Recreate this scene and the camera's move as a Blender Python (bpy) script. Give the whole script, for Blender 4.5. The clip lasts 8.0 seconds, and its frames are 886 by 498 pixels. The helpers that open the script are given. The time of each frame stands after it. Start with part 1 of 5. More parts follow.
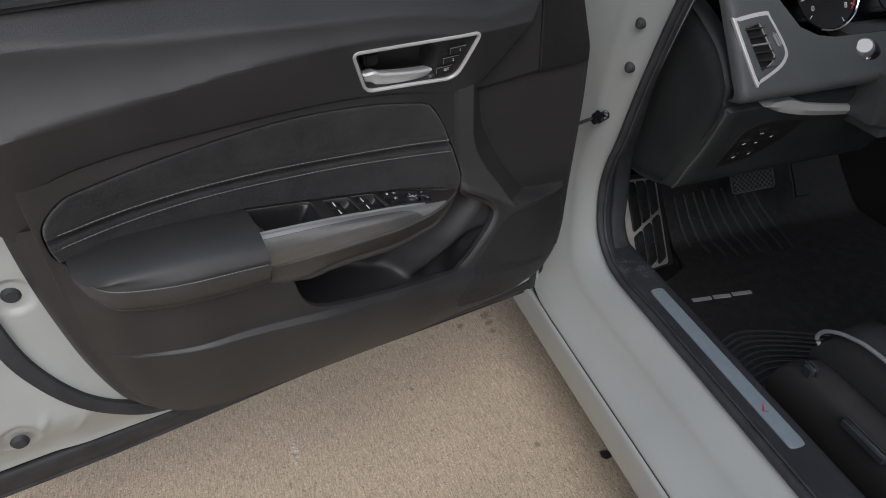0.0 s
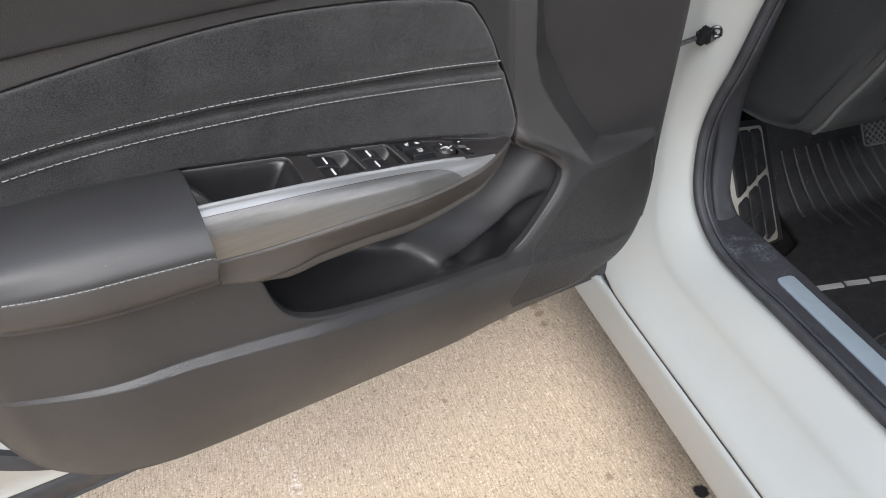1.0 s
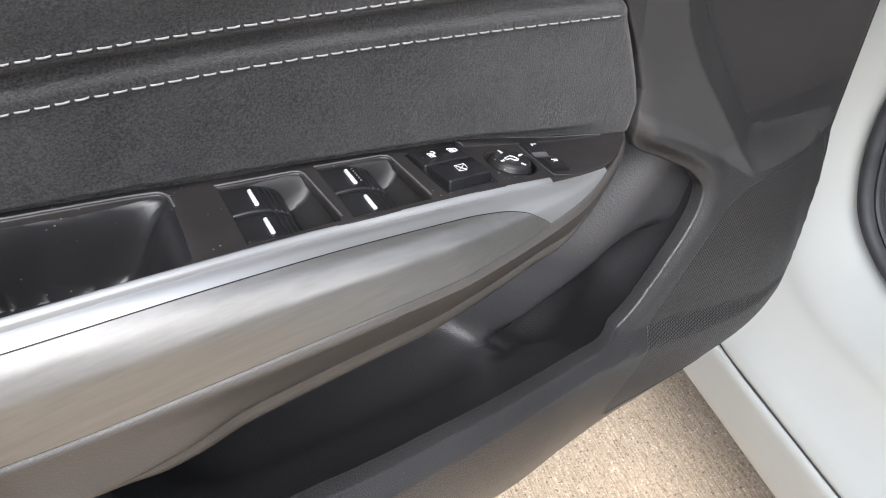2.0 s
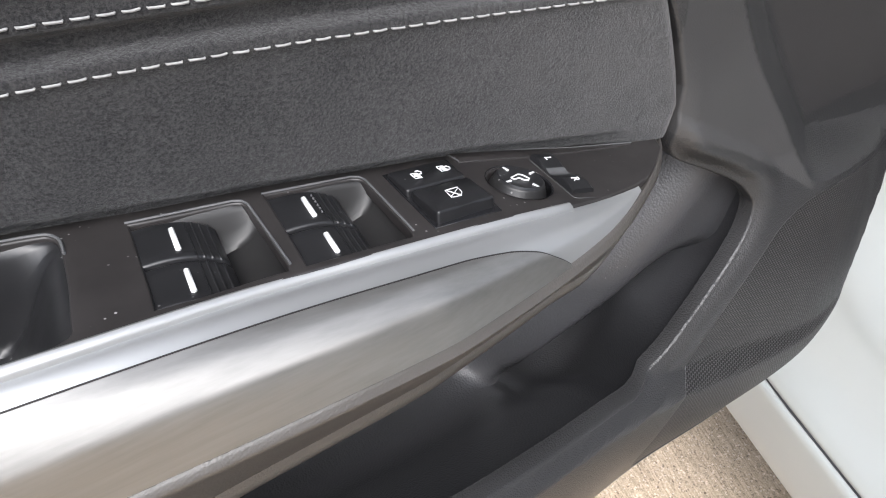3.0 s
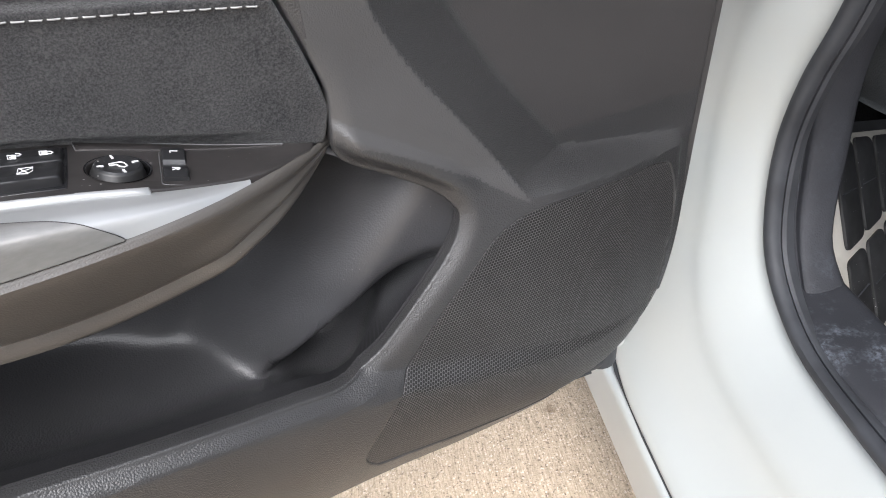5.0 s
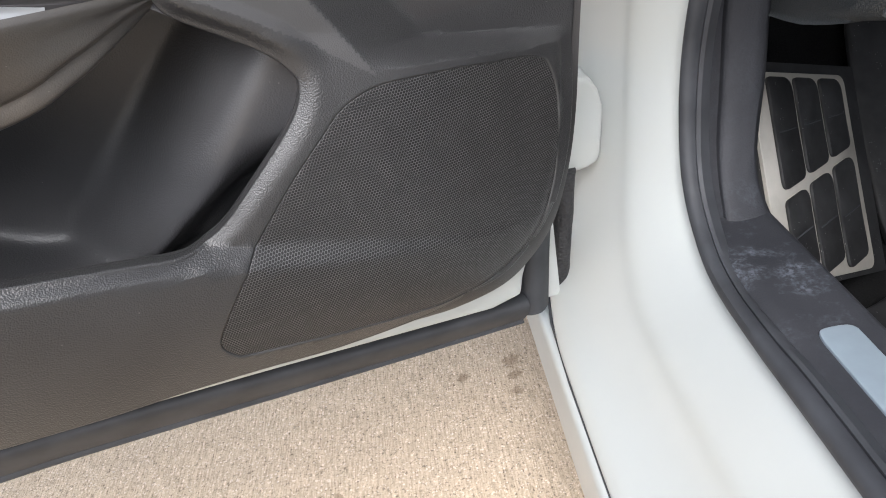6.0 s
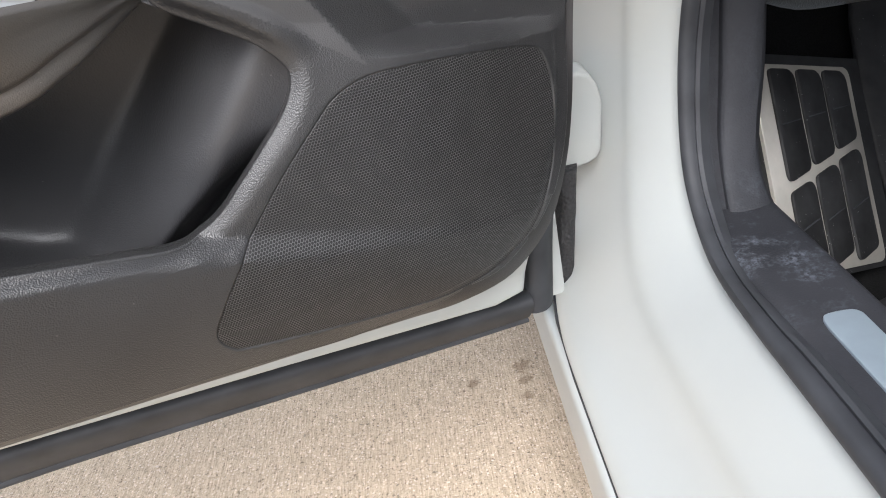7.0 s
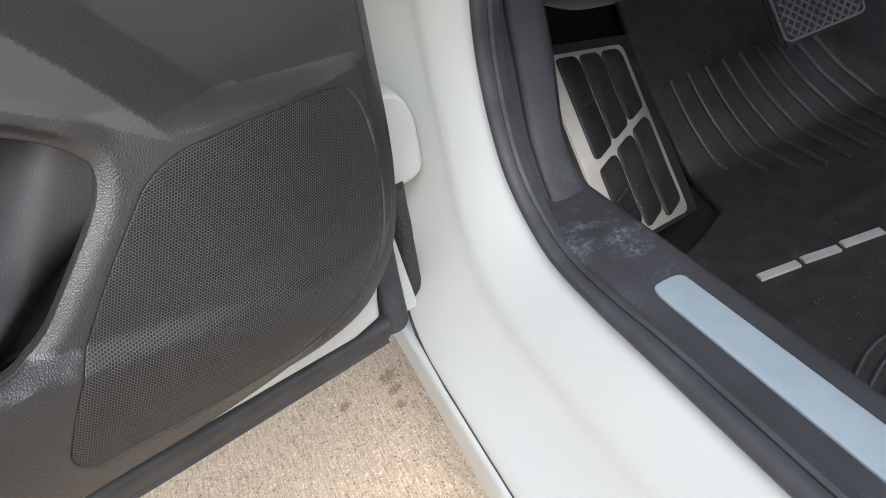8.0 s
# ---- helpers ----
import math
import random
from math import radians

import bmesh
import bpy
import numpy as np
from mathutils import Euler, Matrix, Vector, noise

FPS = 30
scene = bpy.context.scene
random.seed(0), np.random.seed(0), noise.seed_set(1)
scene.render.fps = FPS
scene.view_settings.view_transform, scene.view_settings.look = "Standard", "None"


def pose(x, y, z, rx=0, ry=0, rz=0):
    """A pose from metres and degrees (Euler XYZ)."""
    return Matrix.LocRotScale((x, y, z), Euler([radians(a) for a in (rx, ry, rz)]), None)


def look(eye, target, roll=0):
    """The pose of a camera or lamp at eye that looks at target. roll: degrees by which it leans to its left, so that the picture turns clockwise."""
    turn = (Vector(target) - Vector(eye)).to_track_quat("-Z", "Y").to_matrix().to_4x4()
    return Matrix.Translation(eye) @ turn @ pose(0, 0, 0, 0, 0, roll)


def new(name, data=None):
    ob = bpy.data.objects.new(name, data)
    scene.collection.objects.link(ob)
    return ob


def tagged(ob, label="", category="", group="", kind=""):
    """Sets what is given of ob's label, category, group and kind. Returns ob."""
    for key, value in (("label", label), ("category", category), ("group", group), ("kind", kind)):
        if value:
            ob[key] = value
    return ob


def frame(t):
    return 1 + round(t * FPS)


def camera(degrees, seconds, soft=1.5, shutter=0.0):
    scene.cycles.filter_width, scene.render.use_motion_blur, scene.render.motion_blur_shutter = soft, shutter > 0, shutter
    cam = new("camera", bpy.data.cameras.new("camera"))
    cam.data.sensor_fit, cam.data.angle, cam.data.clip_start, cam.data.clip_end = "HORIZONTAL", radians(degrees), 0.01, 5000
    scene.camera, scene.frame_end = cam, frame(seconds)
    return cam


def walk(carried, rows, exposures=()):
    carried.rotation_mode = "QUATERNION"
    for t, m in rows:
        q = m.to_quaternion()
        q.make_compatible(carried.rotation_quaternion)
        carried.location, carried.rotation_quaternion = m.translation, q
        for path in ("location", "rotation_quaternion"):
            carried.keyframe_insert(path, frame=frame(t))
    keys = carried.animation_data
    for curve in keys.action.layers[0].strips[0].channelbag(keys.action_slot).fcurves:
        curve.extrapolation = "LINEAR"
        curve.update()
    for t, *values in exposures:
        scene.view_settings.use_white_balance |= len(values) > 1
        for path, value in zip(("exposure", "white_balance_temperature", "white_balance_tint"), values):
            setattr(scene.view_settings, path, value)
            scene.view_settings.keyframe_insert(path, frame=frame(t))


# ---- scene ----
cam = camera(62.5, 8.0, 1.0)
PATH = [
    (0, (0.525, 0.795, 1.187), (0.99, 2.37, 0.045), -1.3),
    (0.5, (0.547, 0.924, 1.105), (0.978, 2.485, -0.068), -2.1),
    (1, (0.589, 1.084, 0.992), (0.965, 2.635, -0.214), -3.6),
    (1.5, (0.614, 1.271, 0.878), (0.977, 2.816, -0.338), -4.4),
    (2, (0.643, 1.405, 0.834), (0.992, 2.913, -0.432), -4.4),
    (3.5, (0.67, 1.472, 0.794), (0.95, 2.985, -0.484), -6.3),
    (4, (0.677, 1.473, 0.791), (0.932, 3.002, -0.473), -6.1),
    (4.5, (0.729, 1.449, 0.801), (0.943, 3.01, -0.431), -5.9),
    (5, (0.849, 1.397, 0.785), (0.974, 3.007, -0.395), -7.1),
    (5.2, (0.885, 1.379, 0.77), (0.987, 3.008, -0.386), -7.5),
    (6.3, (0.95, 1.332, 0.671), (0.94, 3.044, -0.363), -10.0),
    (6.5, (0.953, 1.332, 0.669), (0.931, 3.048, -0.358), -10.5),
    (7, (0.955, 1.327, 0.671), (0.932, 3.054, -0.336), -10.9),
    (7.5, (0.96, 1.331, 0.672), (1.056, 3.041, -0.362), -12.1),
    (8, (0.955, 1.343, 0.698), (1.356, 2.955, -0.414), -15.5),
]
walk(cam, [(t, look(eye, target, roll)) for t, eye, target, roll in PATH],
     [(0, -0.35, 6050, 10), (0.2, 0.40, 6050, 10), (0.5, 0.84, 6050, 10), (1, 0.9, 6050, 10), (1.5, 1.08, 6050, 10), (2.2, 1.2, 6050, 10), (3.5, 1.28, 6050, 10), (5, 1.46, 6050, 10), (6.5, 1.3, 6050, 10), (8, 1.3, 6050, 10)])

# ---------------------------------------------------------------- light
world = bpy.data.worlds.new("sky")
scene.world = world
world.use_nodes = True
wn = world.node_tree.nodes
wl = world.node_tree.links
sky = wn.new("ShaderNodeTexSky")
sky.sky_type = "NISHITA"
sky.sun_disc = False
sky.sun_elevation = radians(50)
sky.sun_rotation = radians(190)
sky.air_density, sky.dust_density, sky.ozone_density = 1.0, 6.0, 1.0
pale = wn.new("ShaderNodeHueSaturation")
pale.inputs["Saturation"].default_value = 0.5
wl.new(sky.outputs["Color"], pale.inputs["Color"])
wl.new(pale.outputs["Color"], wn["Background"].inputs["Color"])
wn["Background"].inputs["Strength"].default_value = 0.15
sun = new("sun", bpy.data.lights.new("sun", "SUN"))
sun.data.energy, sun.data.angle, sun.data.color = 0.85, radians(60), (1.0, 0.99, 0.98)
sun.matrix_world = look((0.2, -3.0, 6.2), (1.0, 1.7, 0.4))

# ---------------------------------------------------------------- materials


class Nodes:
    """A small builder for node materials."""

    def __init__(self, name, rough=0.5, metal=0.0, spec=0.5):
        self.m = bpy.data.materials.new(name)
        self.m.use_nodes = True
        self.t = self.m.node_tree
        self.b = self.t.nodes["Principled BSDF"]
        self.b.inputs["Roughness"].default_value = rough
        self.b.inputs["Metallic"].default_value = metal
        self.b.inputs["Specular IOR Level"].default_value = spec
        self.co = self.t.nodes.new("ShaderNodeTexCoord").outputs["Object"]

    def put(self, socket, value):
        if isinstance(value, bpy.types.NodeSocket):
            self.t.links.new(value, socket)
        else:
            socket.default_value = value

    def scaled(self, sx, sy, sz, rot=(0, 0, 0)):
        n = self.t.nodes.new("ShaderNodeMapping")
        self.t.links.new(self.co, n.inputs["Vector"])
        n.inputs["Scale"].default_value = (sx, sy, sz)
        n.inputs["Rotation"].default_value = rot
        return n.outputs["Vector"]

    def noise(self, scale, detail=3.0, rough=0.55, co=None):
        n = self.t.nodes.new("ShaderNodeTexNoise")
        self.t.links.new(co or self.co, n.inputs["Vector"])
        n.inputs["Scale"].default_value = scale
        n.inputs["Detail"].default_value = detail
        n.inputs["Roughness"].default_value = rough
        return n.outputs["Fac"]

    def cells(self, scale, feature="F1", out="Distance", co=None):
        n = self.t.nodes.new("ShaderNodeTexVoronoi")
        n.feature = feature
        self.t.links.new(co or self.co, n.inputs["Vector"])
        n.inputs["Scale"].default_value = scale
        return n.outputs[out]

    def ramp(self, fac, stops, ease_in=False):
        n = self.t.nodes.new("ShaderNodeValToRGB")
        n.color_ramp.interpolation = "EASE" if ease_in else "LINEAR"
        self.t.links.new(fac, n.inputs["Fac"])
        e = n.color_ramp.elements
        while len(e) < len(stops):
            e.new(0.5)
        for k, (p, c) in zip(e, stops):
            k.position = p
            k.color = (*c, 1) if len(c) == 3 else c
        return n.outputs["Color"]

    def math(self, op, a, b=0.0):
        n = self.t.nodes.new("ShaderNodeMath")
        n.operation = op
        self.put(n.inputs[0], a)
        self.put(n.inputs[1], b)
        return n.outputs[0]

    def vec(self, op, a, b=(0, 0, 0), out="Vector"):
        n = self.t.nodes.new("ShaderNodeVectorMath")
        n.operation = op
        self.put(n.inputs[0], a)
        self.put(n.inputs[1], b)
        return n.outputs[out]

    def mix(self, fac, a, b, mode="MIX"):
        n = self.t.nodes.new("ShaderNodeMix")
        n.data_type, n.blend_type = "RGBA", mode
        self.put(n.inputs["Factor"], fac)
        self.put(n.inputs["A"], a if isinstance(a, bpy.types.NodeSocket) else (*a, 1))
        self.put(n.inputs["B"], b if isinstance(b, bpy.types.NodeSocket) else (*b, 1))
        return n.outputs["Result"]

    def bump(self, height, strength=0.3, distance=0.001):
        n = self.t.nodes.new("ShaderNodeBump")
        n.inputs["Strength"].default_value = strength
        n.inputs["Distance"].default_value = distance
        self.t.links.new(height, n.inputs["Height"])
        if self.b.inputs["Normal"].links:
            self.t.links.new(self.b.inputs["Normal"].links[0].from_socket, n.inputs["Normal"])
        self.t.links.new(n.outputs["Normal"], self.b.inputs["Normal"])

    def color(self, value):
        self.put(self.b.inputs["Base Color"], value if isinstance(value, bpy.types.NodeSocket) else (*value, 1))

    def rough(self, value):
        self.put(self.b.inputs["Roughness"], value)


def grained(name, c, rough=0.55, grain=0.0022, depth=0.35, wear=0.12, spec=0.4):
    """Moulded plastic or leather: cell grain, faint blotches and dust."""
    k = Nodes(name, rough, 0, spec)
    lo = tuple(x * (1 - wear) for x in c)
    hi = tuple(x * (1 + wear) + 0.003 for x in c)
    base = k.ramp(k.noise(9, 4), [(0.3, lo), (0.7, hi)])
    dust = k.ramp(k.cells(230, out="Distance"), [(0.06, (1, 1, 1)), (0.10, (0, 0, 0))])
    rare = k.ramp(k.noise(38, 1), [(0.66, (0, 0, 0)), (0.72, (1, 1, 1))])
    both = k.math("MULTIPLY", dust, rare)
    k.color(k.mix(k.math("MULTIPLY", both, 0.55), base, (0.30, 0.29, 0.27)))
    k.rough(k.math("ADD", k.math("MULTIPLY", k.noise(14, 3), 0.16), rough - 0.08))
    k.bump(k.math("SUBTRACT", 1.0, k.cells(1.15 / grain, "F1")), min(1.0, depth * 2), grain * 0.34)
    k.bump(k.noise(1.1 / grain, 2), depth * 0.4, grain * 0.3)
    return k.m


def plain(name, c, rough=0.5, metal=0.0, spec=0.5, vary=0.08, scale=30.0, coat=0.0, dust=0.0):
    k = Nodes(name, rough, metal, spec)
    base = k.ramp(k.noise(scale, 3), [(0.3, tuple(x * (1 - vary) for x in c)), (0.7, tuple(min(1, x * (1 + vary)) for x in c))])
    if dust:
        dots = k.ramp(k.cells(330), [(0.10, (1, 1, 1)), (0.15, (0, 0, 0))])
        rare = k.ramp(k.noise(70, 2), [(0.56, (0, 0, 0)), (0.64, (1, 1, 1))])
        base = k.mix(k.math("MULTIPLY", k.math("MULTIPLY", dots, rare), dust), base, (0.42, 0.41, 0.40))
    k.color(base)
    k.rough(k.math("ADD", k.math("MULTIPLY", k.noise(scale * 2.3, 4), 0.12), max(0.02, rough - 0.06)))
    k.b.inputs["Coat Weight"].default_value = coat
    k.b.inputs["Coat Roughness"].default_value = 0.08
    return k.m


def concrete():
    k = Nodes("concrete", 0.9, 0, 0.2)
    sand = k.ramp(k.noise(430, 4, 0.8), [(0.36, (0.15, 0.115, 0.072)), (0.5, (0.47, 0.375, 0.25)), (0.62, (0.76, 0.63, 0.46))])
    tone = k.ramp(k.noise(2.6, 5, 0.6), [(0.3, (0.92, 0.90, 0.91)), (0.7, (1.11, 1.06, 1.03))])
    peb = k.ramp(k.cells(250, out="Color"), [(0.0, (0.12, 0.09, 0.06)), (0.22, (0.46, 0.36, 0.235)), (0.7, (0.58, 0.46, 0.31)), (1.0, (0.82, 0.70, 0.55))])
    c = k.mix(0.42, sand, peb)
    grit = k.ramp(k.cells(470, out="Color"), [(0.0, (0.04, 0.03, 0.02)), (0.16, (0.26, 0.20, 0.13)), (0.22, (0.47, 0.375, 0.25)), (0.76, (0.59, 0.475, 0.325)), (0.90, (0.95, 0.85, 0.70))])
    c = k.mix(0.62, c, grit)
    c = k.mix(1.0, c, tone, "MULTIPLY")
    pits = k.ramp(k.noise(210, 3, 0.6), [(0.60, (0, 0, 0)), (0.65, (1, 1, 1))])
    c = k.mix(k.math("MULTIPLY", pits, 0.85), c, (0.12, 0.085, 0.055))
    pale = k.ramp(k.noise(24, 5, 0.75), [(0.66, (0, 0, 0)), (0.74, (1, 1, 1))])
    c = k.mix(k.math("MULTIPLY", pale, 0.35), c, (0.74, 0.66, 0.56))
    rust = k.ramp(k.noise(60, 5, 0.8), [(0.62, (0, 0, 0)), (0.70, (1, 1, 1))])
    c = k.mix(k.math("MULTIPLY", rust, 0.3), c, (0.56, 0.34, 0.18))
    broom = k.noise(1.0, 3, 0.65, k.scaled(420, 36, 1, (0, 0, radians(12))))
    c = k.mix(0.26, c, k.ramp(broom, [(0.38, (0.13, 0.10, 0.07)), (0.60, (0.72, 0.60, 0.45))]))
    # chalky scrapes
    scrape = k.ramp(k.noise(120, 4, 0.8), [(0.50, (0, 0, 0)), (0.60, (1, 1, 1))])
    for x, y, dx, dy in ((0.505, 1.835, 0.012, 0.050), (0.467, 1.922, 0.018, 0.010)):
        p = k.vec("DIVIDE", k.vec("SUBTRACT", k.co, (x, y, 0.0)), (dx, dy, 1.0))
        near = k.ramp(k.vec("LENGTH", p, out="Value"), [(0.5, (1, 1, 1)), (1.0, (0, 0, 0))])
        c = k.mix(k.math("MULTIPLY", k.math("MULTIPLY", near, scrape), 0.75), c, (0.82, 0.78, 0.72))
    # rusty drips beside the car
    ragged = k.noise(90, 4, 0.7)
    for x, y, r in ((1.020, 2.120, 0.016), (1.022, 2.090, 0.012), (1.020, 2.058, 0.010), (0.950, 2.100, 0.009), (0.78, 1.93, 0.007), (0.985, 1.70, 0.008)):
        d = k.vec("DISTANCE", k.co, (x, y, 0.0), "Value")
        spot = k.math("ADD", k.math("DIVIDE", d, r), k.math("MULTIPLY", ragged, -2.6))
        spot = k.ramp(k.math("ADD", spot, 1.0), [(0.30, (1, 1, 1)), (0.62, (0, 0, 0))])
        c = k.mix(k.math("MULTIPLY", spot, 0.5), c, (0.16, 0.095, 0.05))
    oil = k.math("ADD", k.math("DIVIDE", k.vec("DISTANCE", k.co, (1.105, 1.634, 0.0), "Value"), 0.012), k.math("MULTIPLY", ragged, -1.2))
    c = k.mix(k.ramp(oil, [(0.25, (1, 1, 1)), (0.5, (0, 0, 0))]), c, (0.035, 0.03, 0.028))
    k.color(k.mix(1.0, c, (1.06, 1.08, 1.14), "MULTIPLY"))
    k.bump(k.noise(380, 4, 0.75), 1.0, 0.0018)
    k.bump(broom, 0.6, 0.0014)
    return k.m


def suede():
    k = Nodes("suede", 0.95, 0, 0.15)
    nap = k.noise(1000, 4, 0.85)
    blot = k.noise(24, 6, 0.66)
    c = k.mix(k.ramp(blot, [(0.36, (0, 0, 0)), (0.64, (1, 1, 1))]), (0.006, 0.006, 0.0072), (0.033, 0.032, 0.0325))
    c = k.mix(0.55, c, k.ramp(nap, [(0.42, (0.004, 0.004, 0.005)), (0.60, (0.066, 0.0645, 0.065))]))
    k.color(c)
    k.b.inputs["Sheen Weight"].default_value = 0.22
    k.b.inputs["Sheen Roughness"].default_value = 0.5
    k.bump(nap, 0.9, 0.0009)
    k.bump(blot, 0.2, 0.002)
    return k.m


def brushed(name, c, rough, stretch):
    k = Nodes(name, rough, 0.85)
    streak = k.noise(1.0, 4, 0.6, k.scaled(*stretch))
    k.color(k.ramp(streak, [(0.3, tuple(x * 0.9 for x in c)), (0.7, tuple(min(1, x * 1.06) for x in c))]))
    k.rough(k.math("ADD", k.math("MULTIPLY", streak, 0.14), rough - 0.07))
    k.bump(streak, 0.06, 0.0004)
    return k.m


def perforated():
    """Black grille cloth of round holes in a hexagonal layout."""
    k = Nodes("speaker_grille", 0.5, 0, 0.4)
    a = 0.00178
    half = []
    for off in (0.0, 0.5):
        p = k.vec("DIVIDE", k.co, (a, 1.0, a * 1.732))
        p = k.vec("ADD", p, (off, 0.0, off))
        p = k.vec("SUBTRACT", k.vec("FRACTION", k.vec("ADD", p, (500.0, 0.0, 500.0))), (0.5, 0.0, 0.5))
        p = k.vec("MULTIPLY", p, (a, 0.0, a * 1.732))
        half.append(k.vec("LENGTH", p, out="Value"))
    d = k.math("MULTIPLY", k.math("MINIMUM", *half), 1240.0)
    solid = k.ramp(d, [(0.92, (0, 0, 0)), (1.0, (1, 1, 1))])
    web = k.ramp(k.noise(60, 4), [(0.3, (0.072, 0.070, 0.072)), (0.7, (0.096, 0.093, 0.094))])
    scuff = k.ramp(k.noise(1.0, 4, 0.7, k.scaled(30, 30, 110)), [(0.72, (0, 0, 0)), (0.78, (1, 1, 1))])
    web = k.mix(k.math("MULTIPLY", scuff, 0.35), web, (0.22, 0.21, 0.20))
    k.color(k.mix(solid, (0.004, 0.004, 0.004), web))
    k.bump(solid, 0.8, 0.0006)
    return k.m


def painted():
    """White car paint with traces of dirt in the folds."""
    k = Nodes("white_paint", 0.28, 0, 0.5)
    c = k.ramp(k.noise(3.5, 5), [(0.3, (0.375, 0.395, 0.39)), (0.7, (0.405, 0.43, 0.425))], True)
    dirt = k.ramp(k.noise(1.0, 2, 0.5, k.scaled(9, 2.2, 9)), [(0.36, (0, 0, 0)), (0.85, (1, 1, 1))], True)
    k.color(k.mix(k.math("MULTIPLY", dirt, 0.20), c, (0.55, 0.50, 0.40)))
    k.rough(k.math("ADD", k.math("MULTIPLY", dirt, 0.12), 0.34))
    k.b.inputs["Coat Weight"].default_value = 0.2
    k.b.inputs["Coat Roughness"].default_value = 0.28
    return k.m


def fibre(name, c):
    k = Nodes(name, 1.0, 0, 0.1)
    n = k.noise(700, 3, 0.8)
    k.color(k.ramp(n, [(0.35, tuple(x * 0.5 for x in c)), (0.65, tuple(x * 1.5 for x in c))]))
    k.bump(n, 0.9, 0.002)
    return k.m


def sill_plastic():
    """Dark kick trim with dusty shoe scuffs."""
    k = Nodes("sill_plastic", 0.62, 0, 0.25)
    c = k.ramp(k.noise(10, 4), [(0.3, (0.021, 0.022, 0.026)), (0.7, (0.034, 0.035, 0.040))])
    along_y = k.t.nodes.new("ShaderNodeSeparateXYZ")
    k.put(along_y.inputs[0], k.co)
    toe = k.ramp(k.math("MULTIPLY", k.math("ABSOLUTE", k.math("SUBTRACT", along_y.outputs["Y"], 1.745)), 10.0), [(0.2, (1, 1, 1)), (0.9, (0.08, 0.08, 0.08))])
    dusty = k.math("MULTIPLY", k.ramp(k.noise(26, 5, 0.7), [(0.50, (0, 0, 0)), (0.64, (1, 1, 1))]), k.ramp(k.noise(240, 3, 0.7), [(0.40, (0, 0, 0)), (0.62, (1, 1, 1))]))
    k.color(k.mix(k.math("MULTIPLY", k.math("MULTIPLY", dusty, toe), 0.5), c, (0.18, 0.20, 0.235)))
    k.bump(k.cells(420, "DISTANCE_TO_EDGE"), 0.4, 0.0006)
    return k.m


CONCRETE = concrete()
PAINT = painted()
PLASTIC = grained("trim_plastic", (0.027, 0.0267, 0.0272), 0.35, 0.0011, 0.28, 0.14, 0.48)
PAD = grained("soft_pad", (0.031, 0.031, 0.0325), 0.42, 0.0011, 0.22, 0.12, 0.38)
DASH = grained("dash_skin", (0.062, 0.068, 0.070), 0.5, 0.0016, 0.3)
FINE = grained("fine_plastic", (0.044, 0.043, 0.043), 0.42, 0.0009, 0.14, 0.12, 0.5)
# Trim plastic, lighter and browner: bounce from the concrete painted into the base.
APRON = grained("apron_bounce_lit", (0.060, 0.055, 0.050), 0.38, 0.0010, 0.12, 0.10, 0.55)
LEATHER = grained("leather", (0.030, 0.030, 0.031), 0.40, 0.0011, 0.09)
SATIN = plain("satin_bezel", (0.0255, 0.0232, 0.0228), 0.38, 0, 0.45, 0.2, 60, 0.0, 0.7)
SATIN_DARK = plain("satin_black", (0.017, 0.0165, 0.0165), 0.42, 0, 0.45, 0.15, 60, 0.0, 0.35)
GLOSS = plain("gloss_black", (0.010, 0.010, 0.011), 0.22, 0, 0.5, 0.1, 50)
RUBBER = plain("rubber", (0.036, 0.038, 0.043), 0.6, 0, 0.35, 0.25, 26)
SWITCH = plain("switch_black", (0.014, 0.014, 0.015), 0.34, 0, 0.5, 0.15, 60, 0.0, 0.5)
GREYRUBBER = plain("grey_rubber", (0.085, 0.086, 0.088), 0.5, 0, 0.4, 0.2, 60)
SUEDE = suede()
GRILLE = perforated()
SILVER = plain("satin_silver", (0.42, 0.425, 0.425), 0.45, 0.75, 0.5, 0.04, 20)
BRUSHED = brushed("brushed_alloy", (0.272, 0.266, 0.255), 0.44, (9, 500, 500))
BRIGHT = plain("bright_silver", (0.60, 0.605, 0.61), 0.34, 0.35, 0.5, 0.04, 20)
DARKSKIN = grained("end_skin", (0.030, 0.033, 0.035), 0.5, 0.0016, 0.3)
POCKETSKIN = grained("pocket_skin", (0.044, 0.044, 0.047), 0.38, 0.0014, 0.17, 0.12, 0.5)
NIGHT = grained("recess_plastic", (0.030, 0.0285, 0.0285), 0.46, 0.0010, 0.16)
CHROME = plain("chrome", (0.78, 0.79, 0.80), 0.10, 1.0, 0.5, 0.03, 20)
STEEL = plain("pedal_steel", (0.42, 0.40, 0.355), 0.42, 0.4, 0.5, 0.06, 60)
SCUFF = plain("scuff_alloy", (0.25, 0.30, 0.34), 0.42, 0.25, 0.5, 0.05, 60)
THREAD = plain("thread", (0.28, 0.28, 0.275), 0.8, 0, 0.2, 0.2, 400)
MARK = plain("white_print", (0.62, 0.62, 0.62), 0.5, 0, 0.3, 0.03)
RED = plain("red_print", (0.55, 0.03, 0.03), 0.5, 0, 0.3, 0.05)
CARPET = fibre("carpet", (0.010, 0.010, 0.010))
# Mat rubber made paler for the ribs, so their highlights sit in the colour.
RIB = plain("rib_rubber_lit", (0.026, 0.026, 0.027), 0.42, 0, 0.5, 0.2, 90)
